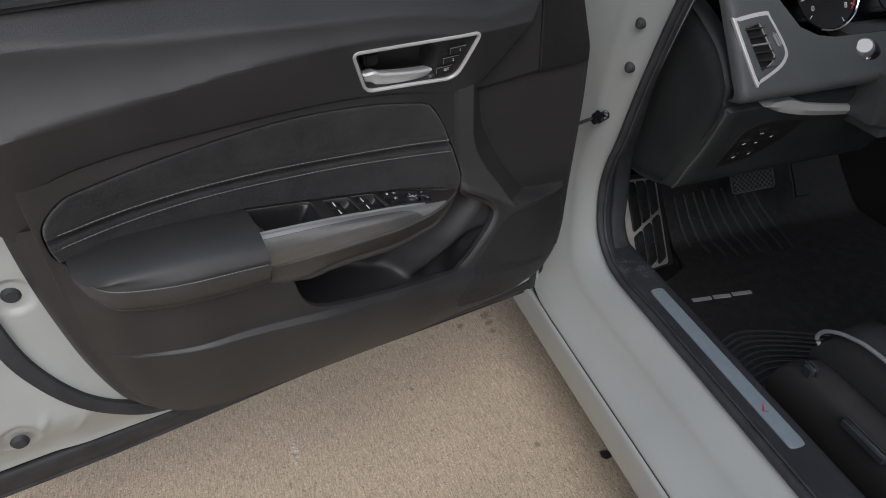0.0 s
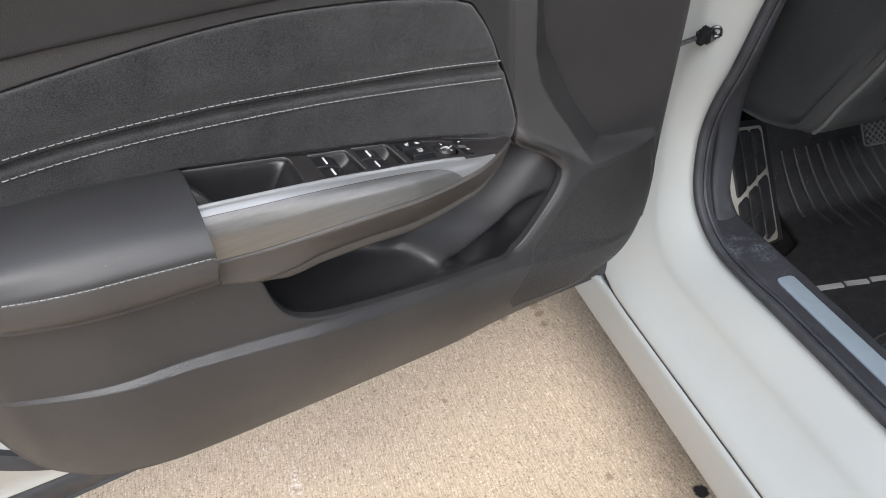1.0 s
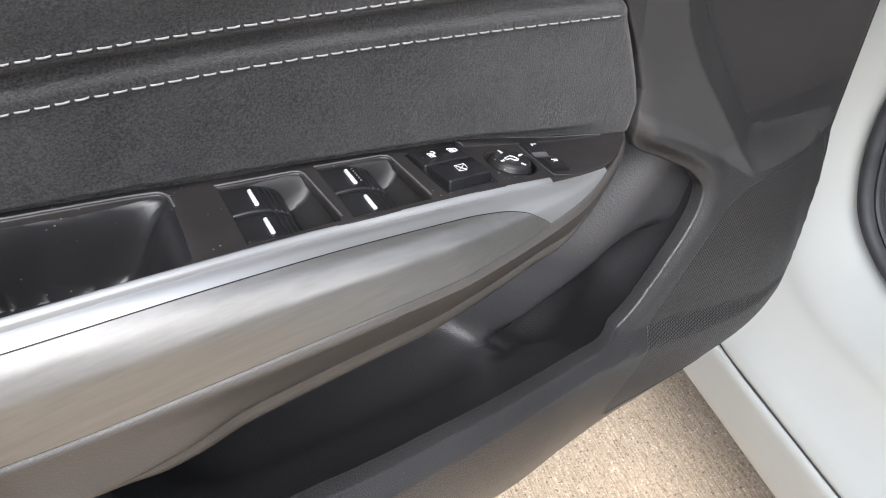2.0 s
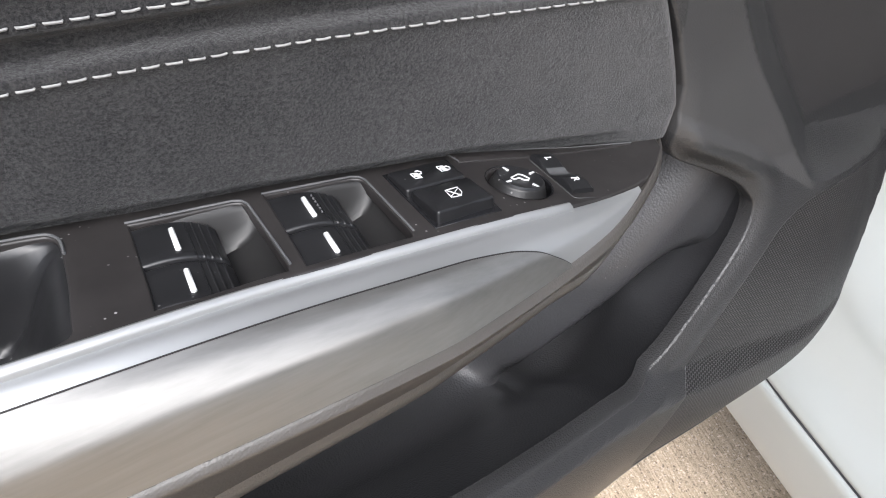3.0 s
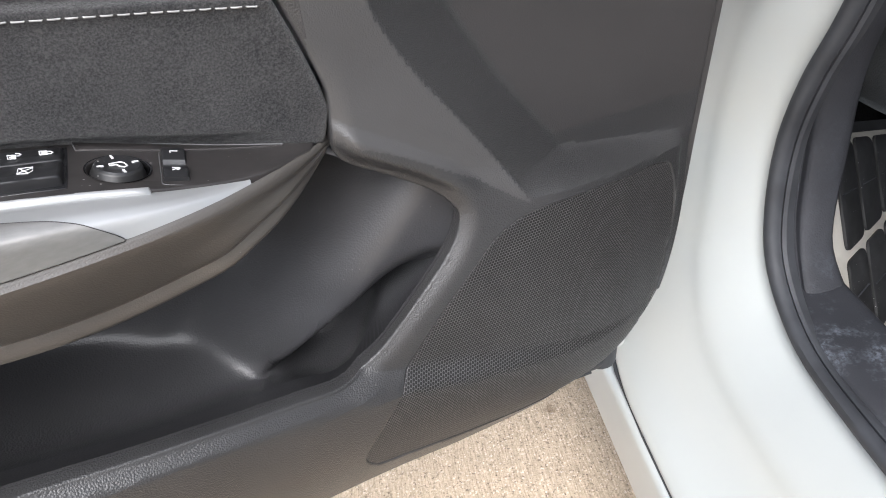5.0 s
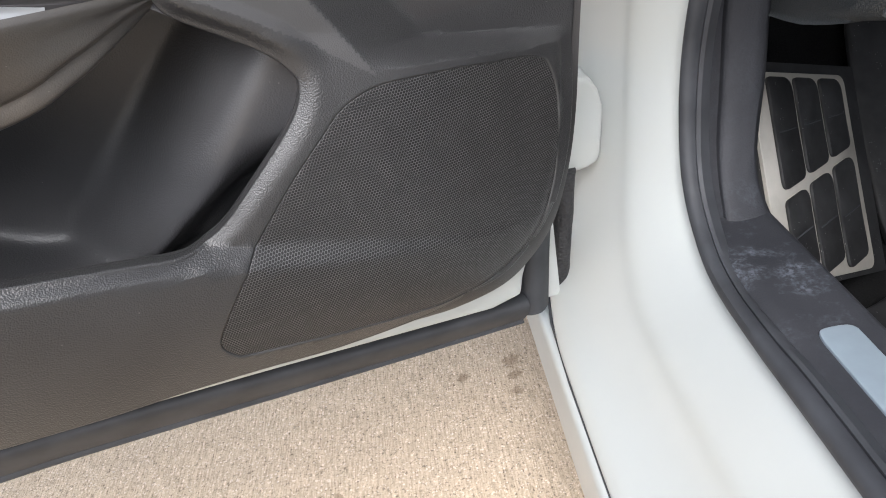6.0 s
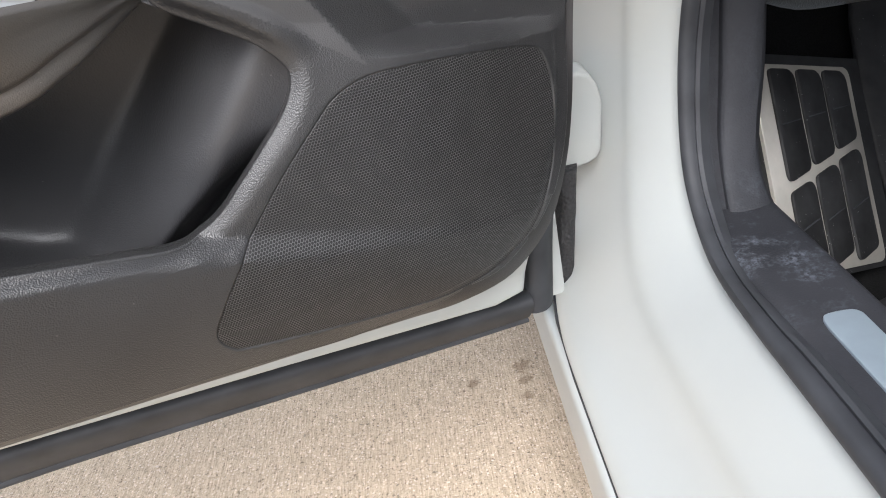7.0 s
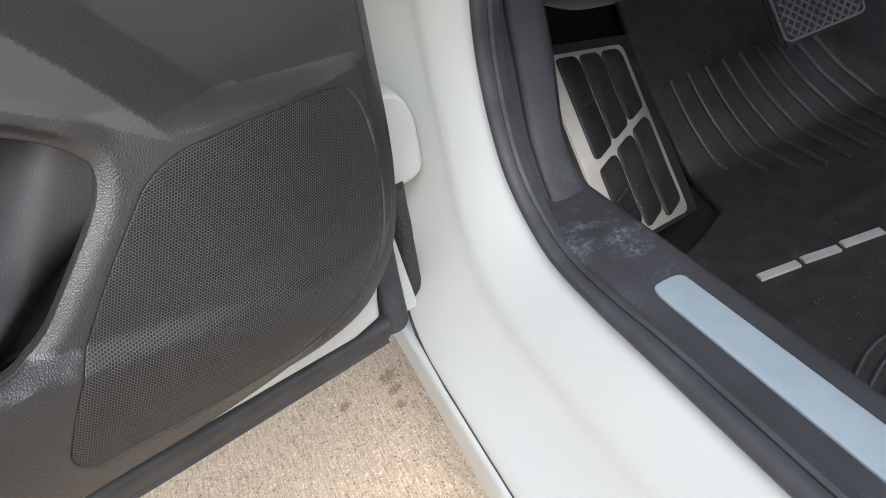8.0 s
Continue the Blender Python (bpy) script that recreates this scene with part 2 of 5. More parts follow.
MATRUBBER = plain("mat_rubber", (0.012, 0.012, 0.0125), 0.62, 0, 0.4, 0.5, 45, 0.0, 0.6)
SILLTRIM = sill_plastic()
EMBLEM = plain("grey_emblem", (0.36, 0.36, 0.36), 0.45, 0.4, 0.5, 0.1)
BOOT = grained("hinge_boot", (0.03, 0.03, 0.032), 0.7, 0.004, 0.6)

# ---------------------------------------------------------------- mesh helpers


def finish(name, bm, material, parent=None, label="", sharp=42, normals=True):
    if normals:
        bmesh.ops.recalc_face_normals(bm, faces=bm.faces)
    me = bpy.data.meshes.new(name)
    bm.to_mesh(me)
    bm.free()
    me.polygons.foreach_set("use_smooth", [True] * len(me.polygons))
    me.set_sharp_from_angle(angle=radians(sharp))
    me.materials.append(material)
    ob = new(name, me)
    if parent:
        ob.parent = parent
        if parent.type == "EMPTY" and parent.get("world_parts"):
            ob.matrix_parent_inverse = Matrix.Translation(parent.location).inverted()
    if label:
        ob["label"] = label
    return ob


part = finish


def thing(name, place, label, category, group="", kind="", world_parts=True):
    ob = new(name)
    ob.location = place
    ob.empty_display_size = 0.05
    if world_parts:
        ob["world_parts"] = 1
    return tagged(ob, label, category, group, kind)


def curve(points, n=8, closed=False):
    """Catmull-Rom through the points."""
    p = [np.array(q, float) for q in points]
    out = []
    m = len(p)
    for i in range(m if closed else m - 1):
        a, b, c, d = ((p[(i + j) % m] for j in (-1, 0, 1, 2)) if closed else (p[max(i - 1, 0)], p[i], p[i + 1], p[min(i + 2, m - 1)]))
        for k in range(n):
            s = k / n
            out.append(0.5 * (2 * b + (c - a) * s + (2 * a - 5 * b + 4 * c - d) * s * s + (3 * b - a - 3 * c + d) * s ** 3))
    if not closed:
        out.append(p[-1])
    return out


def away(loops, a, b):
    """The distance of points (a, b) from the nearest of closed loops."""
    best = np.full(len(a), 1e9)
    for loop in loops:
        q = np.array(loop)
        for s, e in zip(q, np.roll(q, -1, 0)):
            d = e - s
            k = np.clip(((a - s[0]) * d[0] + (b - s[1]) * d[1]) / max(d @ d, 1e-12), 0, 1)
            best = np.minimum(best, np.hypot(a - s[0] - k * d[0], b - s[1] - k * d[1]))
    return best


def inside(loop, a, b):
    hit = np.zeros(len(a), bool)
    q = np.array(loop)
    for s, e in zip(q, np.roll(q, -1, 0)):
        if s[1] == e[1]:
            continue
        cross = ((s[1] > b) != (e[1] > b)) & (a < (e[0] - s[0]) * (b - s[1]) / (e[1] - s[1]) + s[0])
        hit ^= cross
    return hit


def ease(x, lo, hi):
    t = np.clip((x - lo) / (hi - lo), 0, 1)
    return t * t * (3 - 2 * t)


def front(a, h, b):
    return np.stack([a, h, b], -1)


def flat(a, h, b):
    return np.stack([a, b, h], -1)


def sheet(outline, height, holes=(), step=0.008, edge=0.004, depth=0.01, place=front, turns=3, shallow=None, fine=()):
    """A moulded skin over an outline: the height field is cut into small cells, its rims roll over and run back by depth."""
    from mathutils.geometry import tessellate_polygon
    loops = [[Vector((q[0], q[1], 0)) for q in lp] for lp in (outline, *holes)]
    flat_list = [v for lp in loops for v in lp]
    bm = bmesh.new()
    vs = [bm.verts.new(v) for v in flat_list]
    for tri in tessellate_polygon(loops):
        try:
            bm.faces.new([vs[i] for i in tri])
        except ValueError:
            pass
    for axis in (0, 1):
        lo, hi = min(v[axis] for v in loops[0]), max(v[axis] for v in loops[0])
        x = lo + step * 0.5
        while x < hi:
            co, no = [0, 0, 0], [0, 0, 0]
            co[axis], no[axis] = x, 1
            bmesh.ops.bisect_plane(bm, geom=bm.verts[:] + bm.edges[:] + bm.faces[:], dist=1e-6, plane_co=co, plane_no=no)
            x += step
    for axis, lo, hi, gap in fine:
        for x in np.arange(lo, hi, gap):
            co, no = [0, 0, 0], [0, 0, 0]
            co[axis], no[axis] = x, 1
            bmesh.ops.bisect_plane(bm, geom=bm.verts[:] + bm.edges[:] + bm.faces[:], dist=1e-6, plane_co=co, plane_no=no)
    rim = [e for e in bm.edges if len(e.link_faces) == 1]
    out = {}
    for e in rim:
        mid = (e.verts[0].co + e.verts[1].co) / 2
        d = e.verts[1].co - e.verts[0].co
        n = Vector((d.y, -d.x, 0)).normalized()
        if n.dot(mid - e.link_faces[0].calc_center_median()) < 0:
            n = -n
        for v in e.verts:
            out[v] = out.get(v, Vector()) + n
    bm.verts.index_update()
    ab = np.array([v.co[:2] for v in bm.verts])
    h = height(ab[:, 0], ab[:, 1]) if len(ab) else []
    top = {v: (ab[v.index], float(h[v.index])) for v in bm.verts}
    ring, base = rim, {v: v for v in out}
    levels = [(edge * math.sin(a), edge * (1 - math.cos(a))) for a in (math.pi / 2 * (k + 1) / turns for k in range(turns))] if edge else []
    if depth:
        levels.append((edge, edge + depth))
    own = {}
    if shallow is not None:
        rv = list(out)
        far = away([outline], np.array([v.co.x for v in rv]), np.array([v.co.y for v in rv])) > 1e-4
        own = {v: edge + shallow for v, f in zip(rv, far) if f}
    goal = {}
    for off, drop in levels:
        ret = bmesh.ops.extrude_edge_only(bm, edges=ring)["geom"]
        fresh = [g for g in ret if isinstance(g, bmesh.types.BMVert)]
        ring = [g for g in ret if isinstance(g, bmesh.types.BMEdge)]
        near = {tuple(round(c, 7) for c in v.co): v for v in base}
        nxt = {}
        for v in fresh:
            o = near[tuple(round(c, 7) for c in v.co)]
            nxt[v] = base[o]
        for v, o in nxt.items():
            n = out[o].normalized()
            goal[v] = (top[o][0] + np.array(n[:2]) * off, top[o][1] - min(drop, own.get(o, drop)))
        base = nxt
    top.update(goal)
    keys = list(top)
    a = np.array([top[v][0][0] for v in keys])
    b = np.array([top[v][0][1] for v in keys])
    hh = np.array([top[v][1] for v in keys])
    for v, c in zip(keys, place(a, hh, b)):
        v.co = c
    return bm


def skin(rows, closed=False, caps=False, bm=None):
    """Quads over rows of points."""
    bm = bm or bmesh.new()
    vs = [[bm.verts.new(p) for p in r] for r in rows]
    n = len(vs[0])
    for r, s in zip(vs, vs[1:]):
        for i in range(n if closed else n - 1):
            j = (i + 1) % n
            bm.faces.new((r[i], r[j], s[j], s[i]))
    if caps:
        bm.faces.new(vs[0])
        bm.faces.new(vs[-1][::-1])
    return bm


def tube(path, r, sides=8, closed=False, bm=None, flatten=1.0):
    """A round cord along a path."""
    p = [Vector(q) for q in path]
    rows = []
    for i, q in enumerate(p):
        if closed:
            d = (p[(i + 1) % len(p)] - p[i - 1]).normalized()
        else:
            d = (p[min(i + 1, len(p) - 1)] - p[max(i - 1, 0)]).normalized()
        up = Vector((0, 0, 1)) if abs(d.z) < 0.9 else Vector((0, 1, 0))
        s = d.cross(up).normalized()
        t = s.cross(d)
        rr = r[i] if isinstance(r, (list, tuple)) else r
        rows.append([q + s * rr * math.cos(a) + t * rr * flatten * math.sin(a) for a in (2 * math.pi * k / sides for k in range(sides))])
    if closed:
        rows.append(rows[0])
    return skin(rows, True, not closed, bm)


def box(lo, hi, bevel=0.002, seg=2, bm=None, m=None):
    b = bmesh.new()
    bmesh.ops.create_cube(b, size=1)
    for v in b.verts:
        v.co = Vector([lo[i] + (v.co[i] + 0.5) * (hi[i] - lo[i]) for i in range(3)])
    if bevel:
        bmesh.ops.bevel(b, geom=b.edges[:], offset=bevel, segments=seg, affect="EDGES")
    if m:
        b.transform(m)
    if bm is None:
        return b
    me = bpy.data.meshes.new("tmp")
    b.to_mesh(me)
    b.free()
    bm.from_mesh(me)
    bpy.data.meshes.remove(me)
    return bm


def disc(r0, r1, z0, z1, bm=None, m=None, sides=32, bevel=0.0):
    """A turned piece round z: from radius r0 at z0 to r1 at z1, closed."""
    b = bm or bmesh.new()
    prof = [(0.0, z0), (r0, z0), (r1, z1 - bevel), (max(r1 - bevel, 1e-4), z1), (0.0, z1)]
    m = m or Matrix()
    rows = [[m @ Vector((r * math.cos(t), r * math.sin(t), z)) for t in (2 * math.pi * k / sides for k in range(sides))] for r, z in prof[1:4]]
    return skin(rows, True, True, b)


def lettering(body, size, extrude=0.0004):
    c = bpy.data.curves.new("print", "FONT")
    c.body, c.size, c.extrude, c.align_x, c.align_y = body, size, extrude, "CENTER", "CENTER"
    ob = new("print", c)
    dep = bpy.context.evaluated_depsgraph_get()
    me = bpy.data.meshes.new_from_object(ob.evaluated_get(dep))
    b = bmesh.new()
    b.from_mesh(me)
    bpy.data.objects.remove(ob)
    bpy.data.curves.remove(c)
    bpy.data.meshes.remove(me)
    return b


def along(x, table):
    """A smooth curve through a table of (x, y), level outside it."""
    xs, ys = (np.array(q, float) for q in zip(*sorted(table)))
    step = np.diff(xs)
    slope = np.diff(ys) / step
    m = np.zeros(len(xs))
    if len(xs) > 2:
        a, b = slope[:-1], slope[1:]
        same = a * b > 0
        m[1:-1] = np.where(same, 2 * a * b / np.where(same, a + b, 1), 0)
        m[0], m[-1] = slope[0], slope[-1]
    else:
        m[:] = slope[0]
    q = np.clip(x, xs[0], xs[-1])
    i = np.clip(np.searchsorted(xs, q) - 1, 0, len(xs) - 2)
    h = step[i]
    t = (q - xs[i]) / h
    return (ys[i] * (1 + 2 * t) * (1 - t) ** 2 + h * m[i] * t * (1 - t) ** 2 + ys[i + 1] * t * t * (3 - 2 * t) + h * m[i + 1] * t * t * (t - 1))

# ---------------------------------------------------------------- ground
def ground():
    bm = bmesh.new()
    edges = [-400, -40, -6, -1.5, 0.0, 0.6, 1.2, 1.8, 2.4, 4.0, 10, 40, 400]
    rows = [[Vector((x, y, 0)) for x in edges] for y in edges]
    ob = finish("ground", skin(rows), CONCRETE)
    tagged(ob, "tan concrete driveway with fine exposed grit", "ground", kind="structure")


ground()

# ---------------------------------------------------------------- the open door
# Door coordinates: u runs from the hinges to the latch end, v is up, w comes out of the trim.
door = thing("side_door", (1.007, 1.82, 0.0), "open white car door with black suede and leather trim", "car door", world_parts=False)
door.rotation_euler = (0, 0, radians(192.3))


def crest_w(u):
    return along(u, [(-0.06, 0.022), (-0.04, 0.032), (0, 0.050), (0.03, 0.066), (0.08, 0.083), (0.13, 0.090), (0.17, 0.0935), (0.2, 0.0965), (0.23, 0.102), (0.29, 0.117), (0.35, 0.130), (0.47, 0.150), (0.6, 0.150), (0.7, 0.122), (0.755, 0.075), (0.8, 0.05)])


def crest_v(u):
    return along(u, [(-0.05, 0.425), (0.042, 0.441), (0.137, 0.462), (0.19, 0.476), (0.226, 0.488), (0.349, 0.518), (0.47, 0.545), (0.6, 0.560), (0.72, 0.562), (0.8, 0.56)])


def hem_v(u):
    return along(u, [(-0.06, 0.45), (-0.03, 0.437), (0.0, 0.408), (0.05, 0.386), (0.1, 0.384), (0.15, 0.386), (0.2, 0.393), (0.25, 0.403), (0.3, 0.412), (0.4, 0.423), (0.5, 0.433), (0.6, 0.441), (0.66, 0.444), (0.76, 0.46)])


def hem_w(u):
    return along(u, [(-0.05, 0.03), (0.0, 0.043), (0.1, 0.060), (0.15, 0.067), (0.2, 0.075), (0.25, 0.087), (0.3, 0.100), (0.4, 0.112), (0.5, 0.122), (0.6, 0.128), (0.66, 0.118), (0.72, 0.095), (0.76, 0.075)])


REAR = [(0.762, 0.80), (0.760, 0.74), (0.757, 0.68), (0.752, 0.60), (0.738, 0.53), (0.716, 0.479), (0.690, 0.455), (0.655, 0.443)]
HEM = [(0.60, 0.441), (0.5, 0.433), (0.4, 0.423), (0.3, 0.412), (0.2, 0.394), (0.15, 0.387), (0.10, 0.385), (0.06, 0.386), (0.030, 0.392), (0.008, 0.402), (-0.012, 0.422), (-0.028, 0.452), (-0.039, 0.49), (-0.045, 0.54), (-0.051, 0.60), (-0.060, 0.69), (-0.063, 0.76)]
TRIM = curve(REAR + HEM, 6) + curve([(0.039, 0.769), (0.10, 0.775), (0.17, 0.785), (0.262, 0.81), (0.378, 0.83), (0.6, 0.83), (0.72, 0.815)], 3)
EDGE = [(0.496, 0.610), (0.490, 0.585), (0.479, 0.567), (0.460, 0.555), (0.434, 0.5465), (0.386, 0.533), (0.340, 0.5215), (0.287, 0.509), (0.250, 0.499), (0.227, 0.4930), (0.212, 0.4935), (0.197, 0.5005), (0.182, 0.513), (0.165, 0.528), (0.152, 0.540), (0.142, 0.552), (0.1375, 0.563), (0.139, 0.571), (0.150, 0.584), (0.170, 0.598)]
POCKET = curve(EDGE + [(0.186, 0.6085), (0.199, 0.617)], 5) + curve([(0.207, 0.623), (0.25, 0.634), (0.307, 0.640), (0.38, 0.642), (0.447, 0.637), (0.497, 0.637), (0.509, 0.634), (0.5085, 0.629), (0.503, 0.624)], 4)
GRILL = curve([(0.111, 0.550), (0.120, 0.546), (0.129, 0.539), (0.160, 0.511), (0.193, 0.475), (0.214, 0.446), (0.2205, 0.432), (0.216, 0.420), (0.204, 0.414), (0.133, 0.402), (0.094, 0.396), (0.062, 0.389), (0.034, 0.390), (0.014, 0.400), (-0.001, 0.414), (-0.012, 0.434), (-0.021, 0.458), (-0.024, 0.485), (-0.025, 0.513), (-0.020, 0.531), (-0.013, 0.536), (0.004, 0.541), (0.045, 0.549), (0.081, 0.553), (0.099, 0.553)], 4, True)
INSERT = (curve([(0.742, 0.690), (0.749, 0.72), (0.746, 0.745), (0.724, 0.766), (0.698, 0.774), (0.598, 0.788), (0.456, 0.797), (0.341, 0.789), (0.262, 0.774)], 6)
          + curve([(0.247, 0.768), (0.233, 0.744), (0.215, 0.699), (0.203, 0.660), (0.199, 0.640)], 6)
          + curve([(0.203, 0.6275), (0.250, 0.6375), (0.307, 0.652), (0.38, 0.6665), (0.447, 0.679), (0.526, 0.694), (0.60, 0.690), (0.73, 0.680)], 4))


def lip(u):
    return along(u, [(0.2, 0.060), (0.5, 0.068), (0.75, 0.075)])


def ramp(x, lo, hi):
    return np.clip((x - lo) / (hi - lo), 0, 1)


def trim_w(u, v):
    top, crest = crest_w(u), crest_v(u)
    s = np.clip((v - hem_v(u)) / np.maximum(crest - hem_v(u), 0.02), 0, 1)
    low = hem_w(u) + (top - hem_w(u)) * (2.0 * s - s * s)
    up = np.maximum(v - crest, 0)
    shelf = (1 - 0.75 * ramp(u, 0.58, 0.74))
    slope = along(u, [(0.1, 0.70), (0.19, 0.95), (0.24, 1.15), (0.3, 1.25)])
    high = top - slope * shelf * np.minimum(up, along(u, [(0.01, 0.0002), (0.17, 0.0110), (0.24, 0.0110), (0.34, 0.0095), (0.45, 0.0065), (0.60, 0.0050), (0.72, 0.0030)])) - along(u, [(-0.03, 0.6), (0.08, 1.0), (0.12, 1.1)]) * np.minimum(up, 0.13) ** 2 * ease(u, 0.26, 0.20) - 0.03 * np.maximum(up - 0.011, 0) * ease(u, 0.20, 0.26)
    w = np.where(v < crest, low, high)
    # rounded lip round the pocket
    d = away([POCKET[::2]], u, v)
    w -= 35.0 * np.maximum(0.010 - d, 0) ** 2 * ease(u, 0.30, 0.22)
    w += 0.0042 * ease(d, 0.001, 0.008) * ease(d, 0.019, 0.012) * ease(v, 0.570, 0.595) * ease(u, 0.215, 0.20)
    rimward = away([TRIM[::4]], u, v)
    w -= 0.004 * ease(rimward, 0.0125, 0.0085) * ease(u, 0.09, 0.05) * ease(v, 0.56, 0.53)
    # behind the insert and the armrest
    roof = along(u, [(0.2, 0.6215), (0.25, 0.637), (0.307, 0.650), (0.38, 0.667), (0.447, 0.678), (0.505, 0.684), (0.53, 0.695), (0.75, 0.70)])
    run = along(u, [(0.2, 0.02), (0.5, 0.02), (0.53, 0.06), (0.75, 0.07)])
    rise = ease(v, roof - run, roof - 0.001) * ease(u, 0.185, 0.205)
    w = w * (1 - rise) + rise * (lip(u) + 0.0005)
    # the forward corner: smooth cheek, sloping band, flat recess, small shelf
    cheek = along(v, [(0.55, 0.088), (0.562, 0.096), (0.592, 0.114), (0.624, 0.135), (0.648, 0.151), (0.687, 0.169), (0.72, 0.174), (0.8, 0.174)])
    inner = along(v, [(0.55, 0.045), (0.57, 0.06), (0.636, 0.106), (0.673, 0.126), (0.711, 0.142), (0.77, 0.148), (0.8, 0.148)])
    flat_w = 0.022 + 0.06 * np.clip(u, -0.06, 0.2)
    band = ramp(u, inner, cheek)
    rim = along(u, [(0.05, 0.545), (0.09, 0.556), (0.101, 0.563), (0.127, 0.584), (0.145, 0.596), (0.166, 0.610), (0.2, 0.628)])
    up = ease(v, rim + 0.003, rim + 0.055)
    plane = along(u, [(0.05, 0.053), (0.13, 0.0605), (0.2, 0.0625)])
    nose = flat_w + (np.maximum(w * (1 - up) + plane * up, flat_w) - flat_w) * band
    ahead = ramp(v, along(u, [(-0.06, 0.538), (-0.02, 0.5435), (0.023, 0.5515), (0.05, 0.5565), (0.1, 0.564), (0.14, 0.600), (0.2, 0.632)]), along(u, [(-0.06, 0.546), (-0.02, 0.5515), (0.023, 0.5585), (0.05, 0.5635), (0.1, 0.575), (0.14, 0.614), (0.2, 0.645)]))
    ahead = ahead * (1 - ease(u, 0.198, 0.206))
    w = w * (1 - ahead) + nose * ahead
    return w


def offset(loop, d):
    """A closed loop moved outward by d."""
    p = [np.array(q[:2], float) for q in loop]
    area = sum(a[0] * b[1] - a[1] * b[0] for a, b in zip(p, p[1:] + p[:1]))
    out = []
    for i in range(len(p)):
        t = p[(i + 1) % len(p)] - p[i - 1]
        n = np.array([t[1], -t[0]]) / max(np.linalg.norm(t), 1e-9) * (1 if area > 0 else -1)
        out.append(tuple(p[i] + n * d))
    return out


big = offset(INSERT, 0.0069)
OPEN = (curve([(0.503, 0.640)] + EDGE + [(0.184, 0.607), (0.1935, 0.6145), (0.1965, 0.6215), (0.1955, 0.630), (0.1945, 0.638)], 5)
        + big[70:2:-1] + [(0.735, 0.682), (0.60, 0.684), (0.53, 0.684), (0.512, 0.670)])
trim = part("trim_panel", sheet(TRIM, trim_w, [OPEN, offset(GRILL, 0.0024)], 0.006, 0.0019, 0.05, shallow=0.008, fine=((0, -0.057, 0.25, 0.006), (0, -0.054, 0.07, 0.003), (1, 0.543, 0.78, 0.006), (0, 0.07, 0.2, 0.003), (1, 0.55, 0.72, 0.003))), PLASTIC, door, "grained black plastic lower panel")


def smooth_fields(me):
    """The cheek beside the insert and the forward recess are moulded without the coarse grain."""
    me.materials.append(FINE)
    me.materials.append(NIGHT)
    for f in me.polygons:
        u, v = f.center.x, f.center.z
        edge = along(v, [(0.55, 0.088), (0.562, 0.096), (0.592, 0.114), (0.624, 0.135), (0.648, 0.151), (0.687, 0.169), (0.72, 0.174), (0.8, 0.174)])
        inner = along(v, [(0.55, 0.045), (0.57, 0.06), (0.636, 0.106), (0.673, 0.126), (0.711, 0.142), (0.77, 0.148), (0.8, 0.148)])
        over = along(u, [(0.09, 0.556), (0.101, 0.563), (0.127, 0.584), (0.145, 0.596), (0.166, 0.610), (0.2, 0.628)])
        if u < 0.20 and u > edge + 0.001 and v > over:
            f.material_index = 1
        elif u < inner - 0.004 and v > 0.575:
            f.material_index = 2


smooth_fields(trim.data)


def flange():
    ridge = curve([(u, trim_w(np.array([u]), np.array([v]))[0] - 0.011, v) for u, v in REAR[1:] + HEM], 4)
    outer = curve([(0.797, 0.03, 0.735), (0.793, 0.03, 0.68), (0.784, 0.03, 0.61), (0.765, 0.03, 0.512), (0.738, 0.03, 0.433), (0.71, 0.028, 0.398), (0.675, 0.026, 0.368), (0.60, 0.020, 0.356)]
                  + [(u, 0.016, 0.350) for u in (0.5, 0.4, 0.3, 0.2, 0.15, 0.10, 0.06)] + [(0.020, 0.016, 0.358), (-0.006, 0.016, 0.376), (-0.026, 0.016, 0.402), (-0.040, 0.016, 0.442), (-0.048, 0.016, 0.486), (-0.053, 0.016, 0.54), (-0.059, 0.016, 0.60), (-0.068, 0.016, 0.69), (-0.071, 0.016, 0.76)], 4)
    rows = []
    for a, b in zip(ridge, outer):
        a, b = Vector(a), Vector(b)
        rows.append([a + Vector((0, -0.004, 0)), a.lerp(b, 0.05), a.lerp(b, 0.5) + Vector((0.002, 0.003, -0.002)), b, b + Vector((0, -0.02, 0))])
    return skin(rows)


part("trim_flange", flange(), NIGHT, trim)


def bin_w(u, v):
    """The back of the pocket: a broad diagonal roll, a narrow fold low down and a hollow ahead of it."""
    fold = np.where(v < 0.503, 0.197 - 1.15 * (v - 0.503), 0.197 - 0.72 * (v - 0.503))
    valley = np.maximum(0.278 - 0.987 * (v - 0.514), fold + 0.03)
    s = np.clip((u - fold) / (valley - fold), 0, 1)
    w = 0.047 - 0.060 * (s * s * (3 - 2 * s)) ** 1.1 - 0.020 * ease(u, valley - 0.01, valley + 0.07) * ease(v, 0.60, 0.42)
    low = ease(v, 0.535, 0.480)
    w = w - 0.040 * low * ease(u, fold + 0.006, fold - 0.034) + 0.0022 * low * np.exp(-((u - fold - 0.006) / 0.009) ** 2)
    w = w - 0.030 * ease(v, 0.535, 0.395) * ease(u, valley + 0.02, fold + 0.01)
    return w - 0.026 * ease(v, 0.60, 0.36)


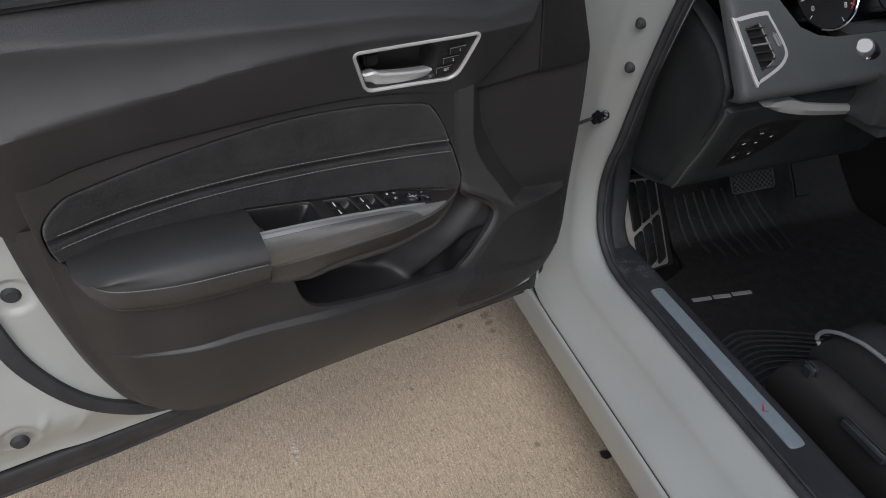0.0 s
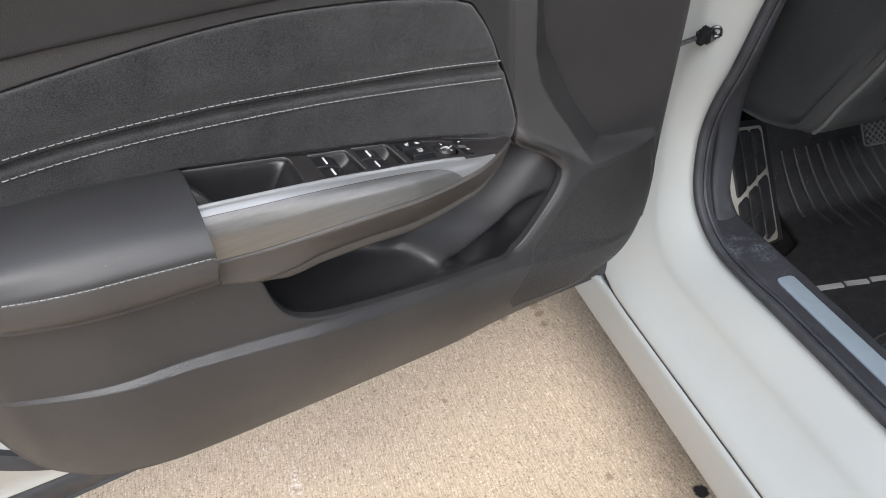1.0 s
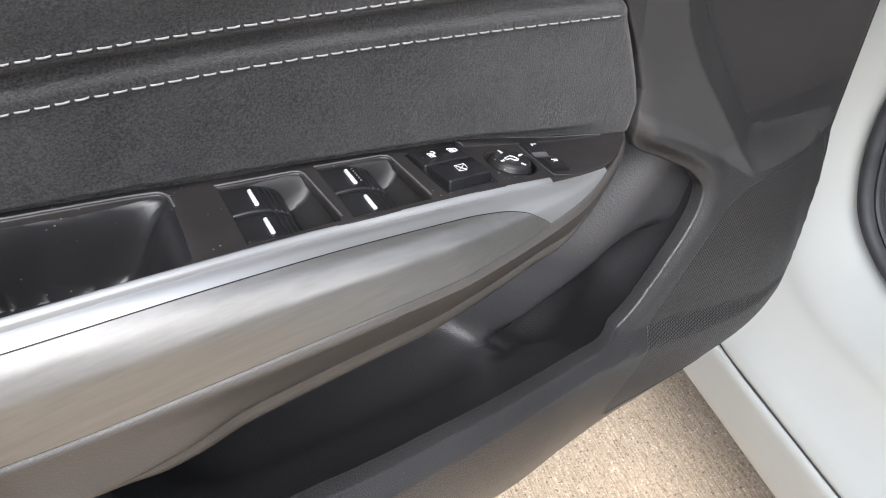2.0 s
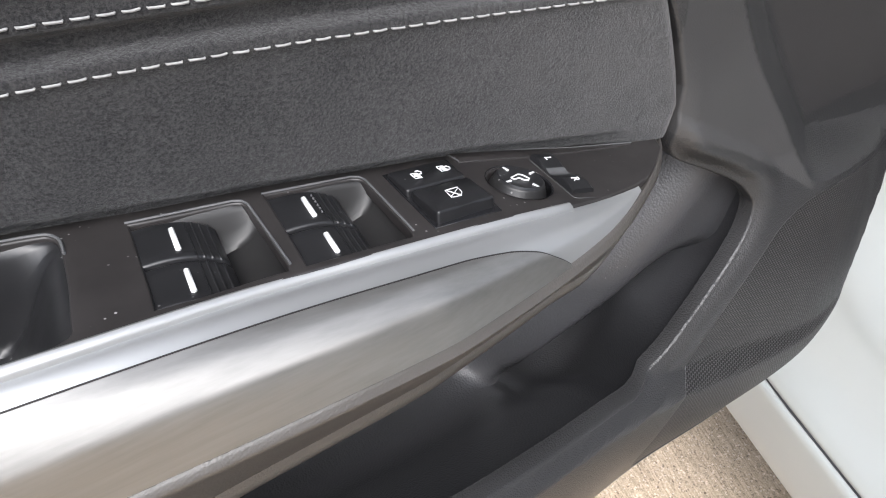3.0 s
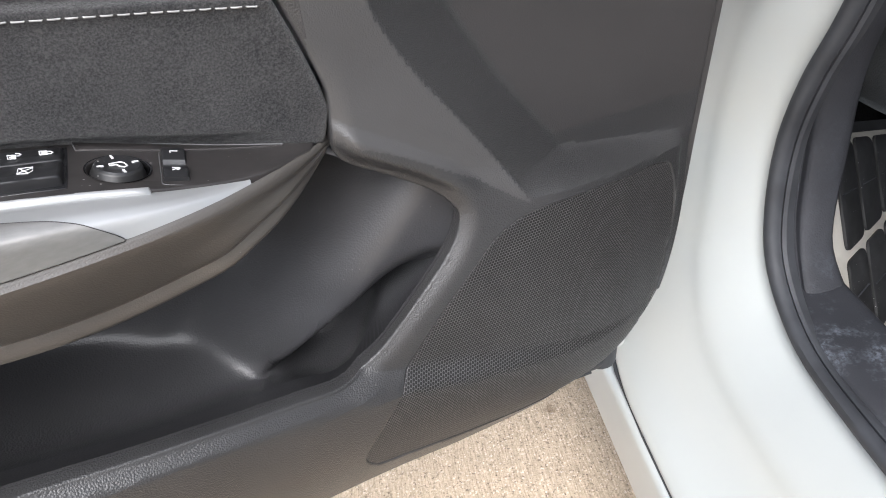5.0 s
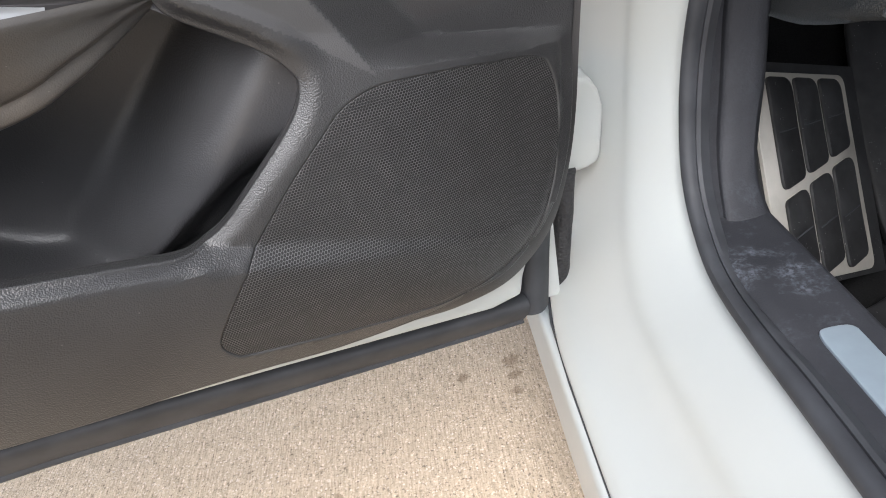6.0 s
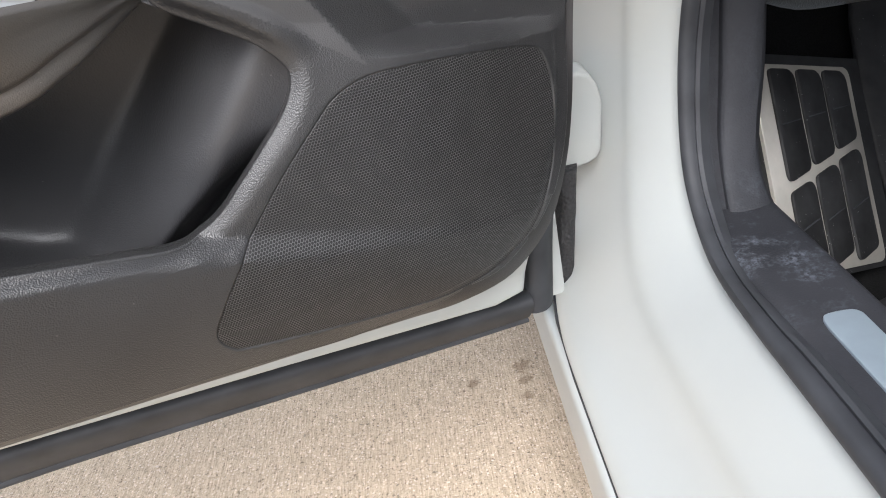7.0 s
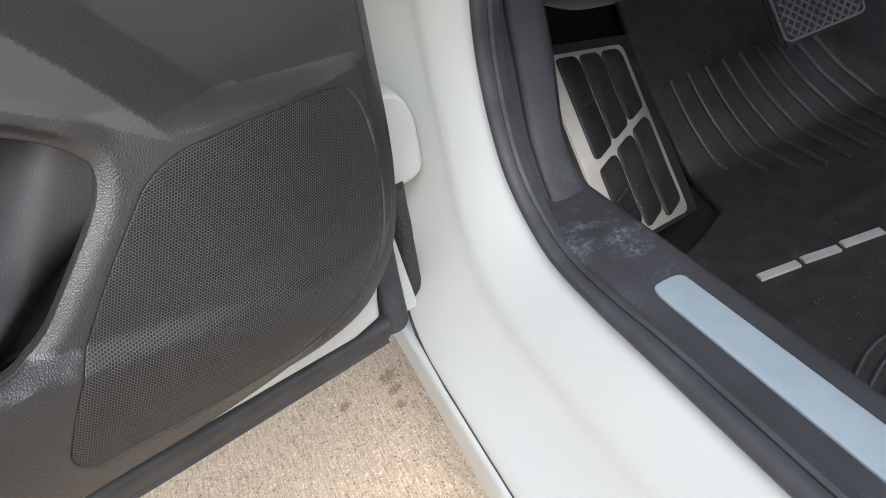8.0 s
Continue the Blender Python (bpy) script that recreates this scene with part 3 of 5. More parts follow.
def pocket():
    """One moulding: it leaves the rim, drops below the lower edge, and closes over the back."""
    loop = POCKET
    p = [np.array(q[:2]) for q in loop]
    c = np.array([0.33, 0.575])
    cols = []
    for i, q in enumerate(p):
        t = p[(i + 1) % len(p)] - p[i - 1]
        n = np.array([-t[1], t[0]]) / np.linalg.norm(t)
        if n @ (q - c) < 0:
            n = -n
        w = trim_w(np.array([q[0]]), np.array([q[1]]))[0]
        out = 0.006 + 0.060 * max(0.0, -n[1]) ** 5
        a = q + n * out
        deep = float(np.clip(w - bin_w(a[0:1], a[1:2])[0] - 0.004, 0.012, 0.090))
        col = [(q + n * o, w - b) for o, b in ((-0.0022, 0.0070), (0.0005, 0.0085), (0.35 * out, max(0.009, 0.45 * deep)), (0.75 * out, max(0.0095, 0.7 * deep)), (out, deep))]
        top = w - deep
        for s in np.linspace(0, 1, 60)[1:]:
            r = a + (c - a) * s
            back = bin_w(r[0:1], r[1:2])[0]
            near = math.exp(-np.linalg.norm(r - a) / 0.006)
            col.append((r, back + (top - back) * near))
        cols.append([Vector((r[0], w2, r[1])) for r, w2 in col])
    return skin(cols + cols[:1])


BIN = curve([(0.515, 0.60), (0.51, 0.52), (0.46, 0.455), (0.3, 0.405), (0.22, 0.400), (0.14, 0.41), (0.092, 0.52), (0.105, 0.60), (0.19, 0.65), (0.35, 0.69), (0.52, 0.70)], 5, True)
part("map_pocket", pocket(), POCKETSKIN, door, "deep moulded storage pocket", sharp=70)
part("speaker_grille", sheet(GRILL, lambda u, v: trim_w(u, v) - 0.0008, (), 0.005, 0.0012, 0.005), GRILLE, door, "perforated black speaker grille")

# suede insert in two cushions with a sunk seam
S1 = [(0.748, 0.730), (0.676, 0.739), (0.609, 0.743), (0.54, 0.7425), (0.466, 0.739), (0.37, 0.730), (0.28, 0.720), (0.205, 0.7085)]
S2 = [(0.748, 0.717), (0.679, 0.727), (0.609, 0.732), (0.542, 0.7315), (0.466, 0.727), (0.389, 0.7205), (0.30, 0.709), (0.200, 0.694)]


def seam(u, table):
    return along(u, [(p[0], p[1]) for p in curve(table, 6)])


def insert_w(u, v):
    a, b = seam(u, S1), seam(u, S2)
    w = lip(u) + 0.002
    w = w + 0.004 * ease(v, a, a + 0.02) - 0.003 * ease(v, a + 0.025, a + 0.06)
    w = w - 0.0045 * ease(v, b + 0.0006, b + 0.0040) * ease(-v, -(a + 0.0002), -(a - 0.0032))
    floor_v = along(u, [(0.203, 0.629), (0.25, 0.6395), (0.307, 0.654), (0.38, 0.6685), (0.447, 0.681), (0.526, 0.694)])
    w = w - 0.0065 * ease(v, floor_v + 0.0045, floor_v) * ease(u, 0.205, 0.25)
    return w + 0.0015 * np.exp(-((v - b + 0.001) / 0.003) ** 2) + 0.0012 * np.exp(-((v - a - 0.001) / 0.003) ** 2)


insert = part("suede_insert", sheet(INSERT, insert_w, (), 0.0030, 0.0035, 0.008, fine=((1, 0.690, 0.750, 0.0012),)), SUEDE, door, "dark grey suede insert with two stitched seams")


def stitches(line, pitch, length, r, gap=0.0006):
    """Short thread capsules along a polyline of (u, w, v)."""
    bm = bmesh.new()
    p = [Vector(q) for q in line]
    run, total = [0.0], 0.0
    for a, b in zip(p, p[1:]):
        total += (b - a).length
        run.append(total)

    def at(s):
        i = min(max(int(np.searchsorted(run, s)) - 1, 0), len(p) - 2)
        return p[i].lerp(p[i + 1], (s - run[i]) / max(run[i + 1] - run[i], 1e-9))

    s = 0.003
    while s + length < total:
        a, b = at(s), at(s + length)
        d = (b - a).normalized()
        lift = Vector((0, gap, 0))
        tilt = Vector((0, 0, 0.0002 * random.uniform(-1, 1)))
        tube([a - lift, a + d * r + lift, a.lerp(b, 0.5) + lift * 1.5, b - d * r + lift + tilt, b - lift], [r * 0.5, r, r, r, r * 0.5], 5, False, bm)
        s += pitch
    return bm


def seam_line(table, shift, w_of):
    u = np.linspace(0.742, 0.212, 120)
    v = seam(u, table) + shift
    return [(a, c, b) for a, b, c in zip(u, v, w_of(u, v))]


part("stitching", stitches(seam_line(S1, 0.0022, insert_w), 0.0062, 0.0048, 0.00042), THREAD, insert, "pale grey double stitching")
part("stitching", stitches(seam_line(S2, -0.0020, insert_w), 0.0062, 0.0048, 0.00042), THREAD, insert, "pale grey double stitching")

# upper soft pad
def rounded(corners, radii, n=7):
    """A polygon with rounded corners."""
    out = []
    p = [np.array(c) for c in corners]
    for i, r in enumerate(radii):
        a = (p[i - 1] - p[i]) / np.linalg.norm(p[i - 1] - p[i])
        b = (p[(i + 1) % len(p)] - p[i]) / np.linalg.norm(p[(i + 1) % len(p)] - p[i])
        s, e = p[i] + a * r, p[i] + b * r
        for t in np.linspace(0, 1, n):
            out.append(tuple((1 - t) ** 2 * s + 2 * t * (1 - t) * p[i] + t * t * e))
        q = p[(i + 1) % len(p)] - b * radii[(i + 1) % len(p)]
        for t in np.linspace(0, 1, 8)[1:-1]:
            out.append(tuple(e + (q - e) * t))
    return out


PADLINE = (curve([(0.815, 0.985), (0.812, 0.90), (0.806, 0.80), (0.796, 0.745), (0.778, 0.722), (0.758, 0.722), (0.750, 0.745)], 5)
           + curve([(0.748, 0.775), (0.735, 0.797), (0.700, 0.810), (0.628, 0.817), (0.531, 0.818), (0.388, 0.816), (0.276, 0.802), (0.196, 0.777)], 5)
           + curve([(0.180, 0.778), (0.148, 0.804), (0.100, 0.845), (0.062, 0.877), (0.03, 0.93), (0.02, 0.985)], 5))
GRIP = rounded([(0.3665, 0.8780), (0.1785, 0.8715), (0.2080, 0.8060), (0.3440, 0.8150)], (0.012, 0.012, 0.018, 0.013))


def soft(x, r=0.0035):
    """max(x, 0) with its corner rounded."""
    return 0.5 * (x + np.sqrt(x * x + r * r))


def pad_w(u, v):
    c1 = along(u, [(0.0, 0.89), (0.14, 0.882), (0.196, 0.893), (0.302, 0.912), (0.446, 0.922), (0.571, 0.931), (0.728, 0.945), (0.82, 0.95)])
    c2 = along(u, [(0.0, 0.855), (0.18, 0.870), (0.30, 0.886), (0.365, 0.890), (0.451, 0.889), (0.583, 0.878), (0.701, 0.868), (0.757, 0.860), (0.82, 0.85)])
    w = along(u, [(0, 0.062), (0.12, 0.078), (0.2, 0.088), (0.75, 0.094), (0.79, 0.085), (0.82, 0.06)])
    h = np.maximum(c1 - c2, 0.004)
    t = np.clip((v - c2) / h, 0, 1)
    w = w + 0.004 - 0.34 * soft(c2 - v) - 0.66 * h * (t - 0.5 * t * t) - 1.15 * soft(v - c1)
    fall = ease(u, 0.19, 0.03)
    return w - 0.018 * fall


pad = part("upper_pad", sheet(PADLINE, pad_w, [GRIP], 0.005, 0.006, 0.035), PAD, door, "soft grey-black grained upper door pad")

# forward corner panels
part("tweeter_panel", sheet(curve([(0.168, 0.772), (0.140, 0.803), (0.100, 0.838), (0.062, 0.868), (0.045, 0.885)], 3) + [(0.0405, 0.885), (0.0395, 0.771)], lambda u, v: 0.030 + 0.10 * np.clip(u - 0.03, 0, 0.2), (), 0.01, 0.0015, 0.02), NIGHT, door)
part("corner_panel", sheet([(0.037, 0.770), (0.037, 0.94), (-0.02, 0.94)] + curve([(-0.035, 0.89), (-0.052, 0.83), (-0.063, 0.79), (-0.064, 0.764)], 4), lambda u, v: 0.024 + 0.10 * np.clip(u + 0.06, 0, 0.2), (), 0.012, 0.0015, 0.02), SATIN_DARK, door)

# inside release: bright bezel, bowl, lever and memory buttons
def pad_at(u, v):
    return float(pad_w(np.array([u]), np.array([v]))[0])


def ring(loop, steps, w_of):
    """A moulded ring along a loop; steps of (outward, height)."""
    p = [np.array(q[:2]) for q in loop]
    n = []
    c = np.mean(p, 0)
    for i in range(len(p)):
        d = p[(i + 1) % len(p)] - p[i - 1]
        q = np.array([d[1], -d[0]]) / np.linalg.norm(d)
        n.append(q if q @ (p[i] - c) > 0 else -q)
    rows = []
    for off, up in steps:
        row = [Vector((a[0] + q[0] * off, w_of(a[0], a[1]) + up, a[1] + q[1] * off)) for a, q in zip(p, n)]
        rows.append(row + row[:1])
    return skin(rows)


part("handle_bezel", ring(GRIP, [(0.0012, -0.004), (0.0012, 0.0010), (0.0004, 0.0022), (-0.0016, 0.0024), (-0.0032, 0.0012), (-0.0038, -0.003), (-0.004, -0.012)], pad_at), BRIGHT, door, "satin silver handle surround")
bowl = part("handle_bowl", sheet(GRIP, lambda u, v: pad_w(u, v) - 0.003 - 0.030 * ease(away([GRIP], u, v), 0.004, 0.016) * ease(u, 0.240, 0.252), (), 0.004, 0.0, 0.0), SATIN_DARK, door)


def lever():
    rows = []
    for k in range(25):
        s = k / 24
        u = 0.356 - 0.112 * s
        hi = 0.8425 - 0.0155 * s + 0.003 * math.exp(-((s - 0.24) / 0.05) ** 2)
        lo = 0.8060 - 0.009 * s + 0.012 * max(0.0, (s - 0.86) / 0.14) ** 2
        base = 0.052 + 0.012 * math.sin(min(1.0, s * 0.9 + 0.15) * math.pi * 0.8)
        rows.append([Vector((u, base + w, lo + (hi - lo) * t)) for w, t in ((-0.012, 0.0), (-0.006, -0.02), (-0.003, 0.06), (0.0005, 0.35), (0.004, 0.66), (0.008, 0.80), (0.0095, 0.90), (0.008, 0.98), (0.003, 1.0), (-0.008, 0.96), (-0.014, 0.5))])
    return skin(rows, True, True)


part("handle_lever", lever(), BRIGHT, door, "bright silver inner door handle")
part("lock_tab", box((0.320, 0.046, 0.846), (0.340, 0.066, 0.864), 0.003), SATIN_DARK, door)
for cu, cv, word in ((0.2135, 0.8515, "1"), (0.2215, 0.8380, "2"), (0.2295, 0.8245, "SET")):
    q = pad_at(cu, cv) + 0.0002
    b = part("memory_button", box((cu - 0.0125, q - 0.006, cv - 0.0048), (cu + 0.0125, q + 0.0008, cv + 0.0048), 0.0012), SATIN_DARK, door)
    part("outline", tube([(cu + 0.0125, q + 0.0009, cv - 0.0035), (cu + 0.0115, q + 0.0009, cv + 0.0042), (cu - 0.0120, q + 0.0009, cv + 0.0048)], 0.0004, 5), SILVER, b)
    t = lettering(word, 0.0052)
    t.transform(Matrix.Translation((cu - 0.003, q + 0.0009, cv)) @ Matrix.Rotation(radians(90), 4, "X") @ Matrix.Rotation(radians(180), 4, "Y"))
    part("print", t, MARK, b, "white print", normals=False)

# ---- armrest
def end_pull(u):
    """How far the rounded latch end of the armrest has drawn in."""
    return math.sqrt(max(0.0, 1 - max(0.0, (u - 0.7000) / 0.0405) ** 2))


def cushion():
    rows = []
    for k in range(29):
        s = k / 28
        u = 0.5265 + 0.2135 * math.sin(s * math.pi / 2)
        pull = end_pull(u)
        out = along(u, [(0.52, 0.168), (0.6, 0.168), (0.68, 0.160), (0.74, 0.140)])
        sv = along(u, [(0.52, 0.672), (0.58, 0.677), (0.645, 0.682), (0.70, 0.690), (0.74, 0.698)])
        root = along(u, [(0.52, 0.695), (0.6, 0.703), (0.69, 0.706), (0.74, 0.698)])
        prof = curve([(0.060, root - 0.004), (0.078, root + 0.004), (0.105, root + 0.0085), (0.132, root + 0.006), (0.155, root - 0.004), (out, sv + 0.006), (out + 0.002, sv)], 4)
        rows.append([Vector((u, 0.072 + (p[0] - 0.072) * pull ** 0.8, sv + (p[1] - sv) * pull)) for p in prof])
    rows.insert(0, [Vector((0.5265 + 0.0005, p.y - 0.001, p.z - 0.004)) for p in rows[0]])
    rows.insert(0, [Vector((0.529, p.y, 0.645)) for p in rows[0]])
    return skin(rows)


armrest = part("armrest_pad", cushion(), LEATHER, door, "padded black leather armrest")
line = []
for u in np.linspace(0.5275, 0.734, 80):
    out = along(u, [(0.52, 0.168), (0.6, 0.168), (0.68, 0.160), (0.74, 0.140)]) 
    out = 0.072 + (out - 0.072) * end_pull(u) ** 0.8
    line.append((u, out + 0.0018, along(u, [(0.52, 0.672), (0.58, 0.677), (0.645, 0.682), (0.70, 0.690), (0.74, 0.698)]) - 0.0005))
part("stitching", stitches(line, 0.0046, 0.0036, 0.0004), THREAD, armrest, "pale grey stitching")


def bar_top(u):
    """Upper edge of the bright bar: (w, v)."""
    return (along(u, [(0.21, 0.068), (0.235, 0.088), (0.271, 0.098), (0.34, 0.1065), (0.382, 0.110), (0.44, 0.120), (0.529, 0.134)]),
            along(u, [(0.205, 0.625), (0.235, 0.631), (0.271, 0.640), (0.307, 0.650), (0.34, 0.657), (0.382, 0.665), (0.44, 0.678), (0.529, 0.695)]))


def bar_low(u):
    """Lower edge of the bright bar, where the moulding below takes over: (w, v)."""
    return (along(u, [(0.195, 0.0480), (0.205, 0.0625), (0.215, 0.0735), (0.225, 0.0825), (0.2425, 0.0950), (0.255, 0.1030), (0.27, 0.1105), (0.29, 0.1175), (0.324, 0.1275), (0.347, 0.1335), (0.383, 0.1375), (0.42, 0.1390), (0.478, 0.1410), (0.526, 0.1450)]),
            along(u, [(0.195, 0.6225), (0.205, 0.6250), (0.225, 0.6285), (0.2425, 0.6303), (0.255, 0.6315), (0.27, 0.6328), (0.29, 0.6340), (0.324, 0.6368), (0.347, 0.6395), (0.383, 0.6425), (0.42, 0.6435), (0.478, 0.6450), (0.526, 0.6510)]))


def inlay_cut(u):
    return min(0.98, along(u, [(0.2915, 0.98), (0.2940, 0.88), (0.298, 0.76), (0.306, 0.56), (0.316, 0.43), (0.335, 0.335), (0.39, 0.275), (0.45, 0.25), (0.526, 0.245)]))


def bar_crown(u, s):
    """How far the bar swells out of its chord; the lower part turns under."""
    return along(s, [(0.0, 0.0), (0.12, 0.0042), (0.24, 0.0066), (0.45, 0.0098), (0.62, 0.0104), (0.72, 0.0086), (0.86, 0.0044), (1.0, 0.0)]) * min(1.0, max(0.0, (u - 0.243) / 0.10))


def bar_pt(u, s):
    (wt, vt), (wl, vl) = bar_top(u), bar_low(u)
    bulge = bar_crown(u, s)
    return Vector((u, wt + (wl - wt) * s + bulge * 0.62, vt + (vl - vt) * s + bulge * 0.78))


def bar(inlay):
    rows = []
    us = np.linspace(0.526, 0.2917 if inlay else 0.2400, 90)
    for u in us:
        (wt, vt), (wl, vl) = bar_top(u), bar_low(u)
        cut = 0.40
        if inlay:
            cut = inlay_cut(u)
        row = []
        for s in np.linspace(cut if inlay else 0.0, 1.0, 25):
            bulge = bar_crown(u, s)
            w = wt + (wl - wt) * s + bulge * 0.62
            v = vt + (vl - vt) * s + bulge * 0.78
            if inlay:
                w, v = w + 0.0014, v + 0.0012
            row.append(Vector((u, w, v)))
        rows.append(row)
    if not inlay:
        rows = [[Vector((r[0].x, r[0].y - 0.002, r[0].z - 0.006))] + r + [Vector((r[-1].x, r[-1].y - 0.004, r[-1].z - 0.003))] for r in rows]
        rows.insert(0, [Vector((0.5262, p.y - 0.006, p.z - 0.006)) for p in rows[0]])
    else:
        rows = [[r[0] + Vector((0, -0.0014, -0.0010))] + r + [r[-1] + Vector((0, -0.003, -0.002))] for r in rows]
        rows.append([p + Vector((-0.0006, -0.0016, -0.001)) for p in rows[-1]])
    return skin(rows)


bright = part("trim_bar", bar(False), SILVER, door, "satin silver trim bar along the armrest")
part("inlay", bar(True), BRUSHED, bright, "brushed alloy inlay")
part("inlay_groove", tube([bar_pt(u, inlay_cut(u)) + Vector((0, 0.0006, 0.0008)) for u in list(np.linspace(0.526, 0.335, 40)) + list(np.linspace(0.333, 0.2917, 60))], 0.00032, 6), SATIN, bright)


def apron(stations):
    """The dark moulding under the bright bar and the armrest cushion, over the pocket."""
    rows = []
    for u in stations:
        if u > 0.526:
            out = along(u, [(0.52, 0.168), (0.6, 0.168), (0.68, 0.160), (0.74, 0.140)]) 
            out = 0.072 + (out - 0.072) * end_pull(u) ** 0.8
            sv = along(u, [(0.52, 0.672), (0.58, 0.677), (0.645, 0.682), (0.70, 0.690), (0.74, 0.698)])
            wl, vl = out + 0.001, sv - 0.002
            drop = along(u, [(0.526, 0.038), (0.60, 0.042), (0.70, 0.040), (0.742, 0.028)])
            low = vl - drop
            tw = float(trim_w(np.array([u]), np.array([low - 0.006]))[0])
            wl = max(wl, tw - 0.002)
            foot = max(tw + 0.0035, wl - 0.018)
            prof = [(wl - 0.003, vl + 0.002), (wl, vl), (wl + 0.0003, vl - 0.004), (wl - 0.0012, vl - drop * 0.35), (wl + (foot - wl) * 0.45, vl - drop * 0.70), (foot, low + 0.004), (foot - 0.0015, low), (tw - 0.001, low - 0.003), (tw - 0.008, low - 0.004), (tw - 0.02, low - 0.003), (tw - 0.04, low)]
        else:
            wl, vl = bar_low(u)
            wl, vl = wl + 0.0010, vl - 0.0006
            drop = along(u, [(0.20, 0.005), (0.21, 0.009), (0.22, 0.014), (0.232, 0.020), (0.2425, 0.0247), (0.26, 0.0335), (0.28, 0.0395), (0.32, 0.044), (0.42, 0.0335), (0.46, 0.031), (0.48, 0.030), (0.5, 0.028), (0.526, 0.023)])
            back = along(u, [(0.20, 0.001), (0.22, 0.004), (0.2425, 0.010), (0.26, 0.0165), (0.28, 0.0245), (0.32, 0.0285), (0.42, 0.016), (0.44, 0.013), (0.46, 0.0070), (0.48, 0.0035), (0.5, 0.0010), (0.526, 0.002)])
            foot = along(u, [(0.20, 0.003), (0.22, 0.008), (0.2425, 0.011), (0.42, 0.013), (0.47, 0.011), (0.49, 0.006), (0.526, 0.004)])
            roll = min(0.004, drop * 0.3)
            cw, cv = wl - back, vl - drop
            prof = [(wl - 0.004, vl - 0.001), (wl - 0.001, vl + 0.0012), (wl + 0.0012, vl - roll * 0.3), (wl + 0.0008, vl - roll), (wl - back * 0.42, vl - drop * 0.5), (cw + 0.002, cv + 0.002), (cw - 0.0012, cv - 0.0004), (cw - 0.0016, cv - 0.0016), (cw - 0.002, cv - foot * 0.6), (cw - 0.006, cv - foot), (cw - 0.024, cv - foot * 0.8), (min(cw - 0.04, 0.02), cv - foot * 0.3)]
        rows.append([Vector((u, p[0], p[1])) for p in curve(prof, 3)])
    if stations[0] > 0.53:
        rows.append([Vector((0.5275, p.y - 0.035, p.z)) for p in rows[-1]])
    return skin(rows)


part("armrest_apron", apron(np.linspace(0.526, 0.1955, 80)), APRON, door, "black plastic moulding below the bright bar")
part("armrest_skirt", apron(0.7404 - 0.2134 * (1 - np.sin(np.linspace(math.pi / 2, 0, 40)))), FINE, door, "black plastic moulding below the armrest pad")

# ---- switch bezel
def deck(u):
    return along(u, [(0.2, 0.6255), (0.22, 0.6290), (0.24, 0.6330), (0.271, 0.6412), (0.307, 0.6525), (0.344, 0.6600), (0.38, 0.6672), (0.41, 0.6720), (0.44, 0.678), (0.53, 0.694)])


BACK = [(0.206, 0.0590), (0.24, 0.0530), (0.30, 0.0515), (0.36, 0.0530), (0.44, 0.0570), (0.5265, 0.062)]
DECK = curve(BACK, 6) + [(float(u), float(bar_top(u)[0])) for u in np.linspace(0.5265, 0.21, 40)]
WELLS = ([(0.4195, 0.0672), (0.3875, 0.0660), (0.3845, 0.0670), (0.3832, 0.0695), (0.3806, 0.1050), (0.3815, 0.1080), (0.4190, 0.1115)],
         [(0.3776, 0.0650), (0.3465, 0.0630), (0.3435, 0.0640), (0.3422, 0.0665), (0.3400, 0.1010), (0.3410, 0.1040), (0.3772, 0.1078)])
TRAY = [(0.5255, 0.0690)] + curve([(0.48, 0.0672), (0.447, 0.0660), (0.4385, 0.0680), (0.4365, 0.078), (0.437, 0.105), (0.442, 0.1170), (0.48, 0.1225)], 4) + [(0.5255, 0.1300)]
KNOB = (0.2895, 0.0822)
HOLE = [(KNOB[0] + 0.0125 * math.cos(a), KNOB[1] + 0.0125 * math.sin(a)) for a in np.linspace(0, 2 * math.pi, 36, False)]
plate = part("switch_bezel", sheet(DECK, lambda a, b: deck(a), [*WELLS, TRAY, HOLE], 0.008, 0.0009, 0.004, flat), SATIN, door, "dark satin window switch panel")


def scoop(loop, fn, step=0.003):
    return sheet(loop, fn, (), step, 0.0, 0.0, flat)


def grow(loop, d):
    c = np.mean(np.array(loop), 0)
    return [tuple(np.array(p) + (np.array(p) - c) / np.linalg.norm(np.array(p) - c) * d) for p in loop]


def well_floor(hi, lo, back):
    """A finger bowl: shallow at its open end, deep beside the rockers, with a steep rear wall."""
    def depth(a, b):
        run = np.clip((hi - 0.014 - a) / (hi - 0.014 - lo), 0, 1)
        bowl = 0.0150 * np.sqrt(np.clip(1 - run ** 2.2, 0, 1))
        return deck(a) - 0.0008 - bowl * ease(b, back, back + 0.0065)
    return depth


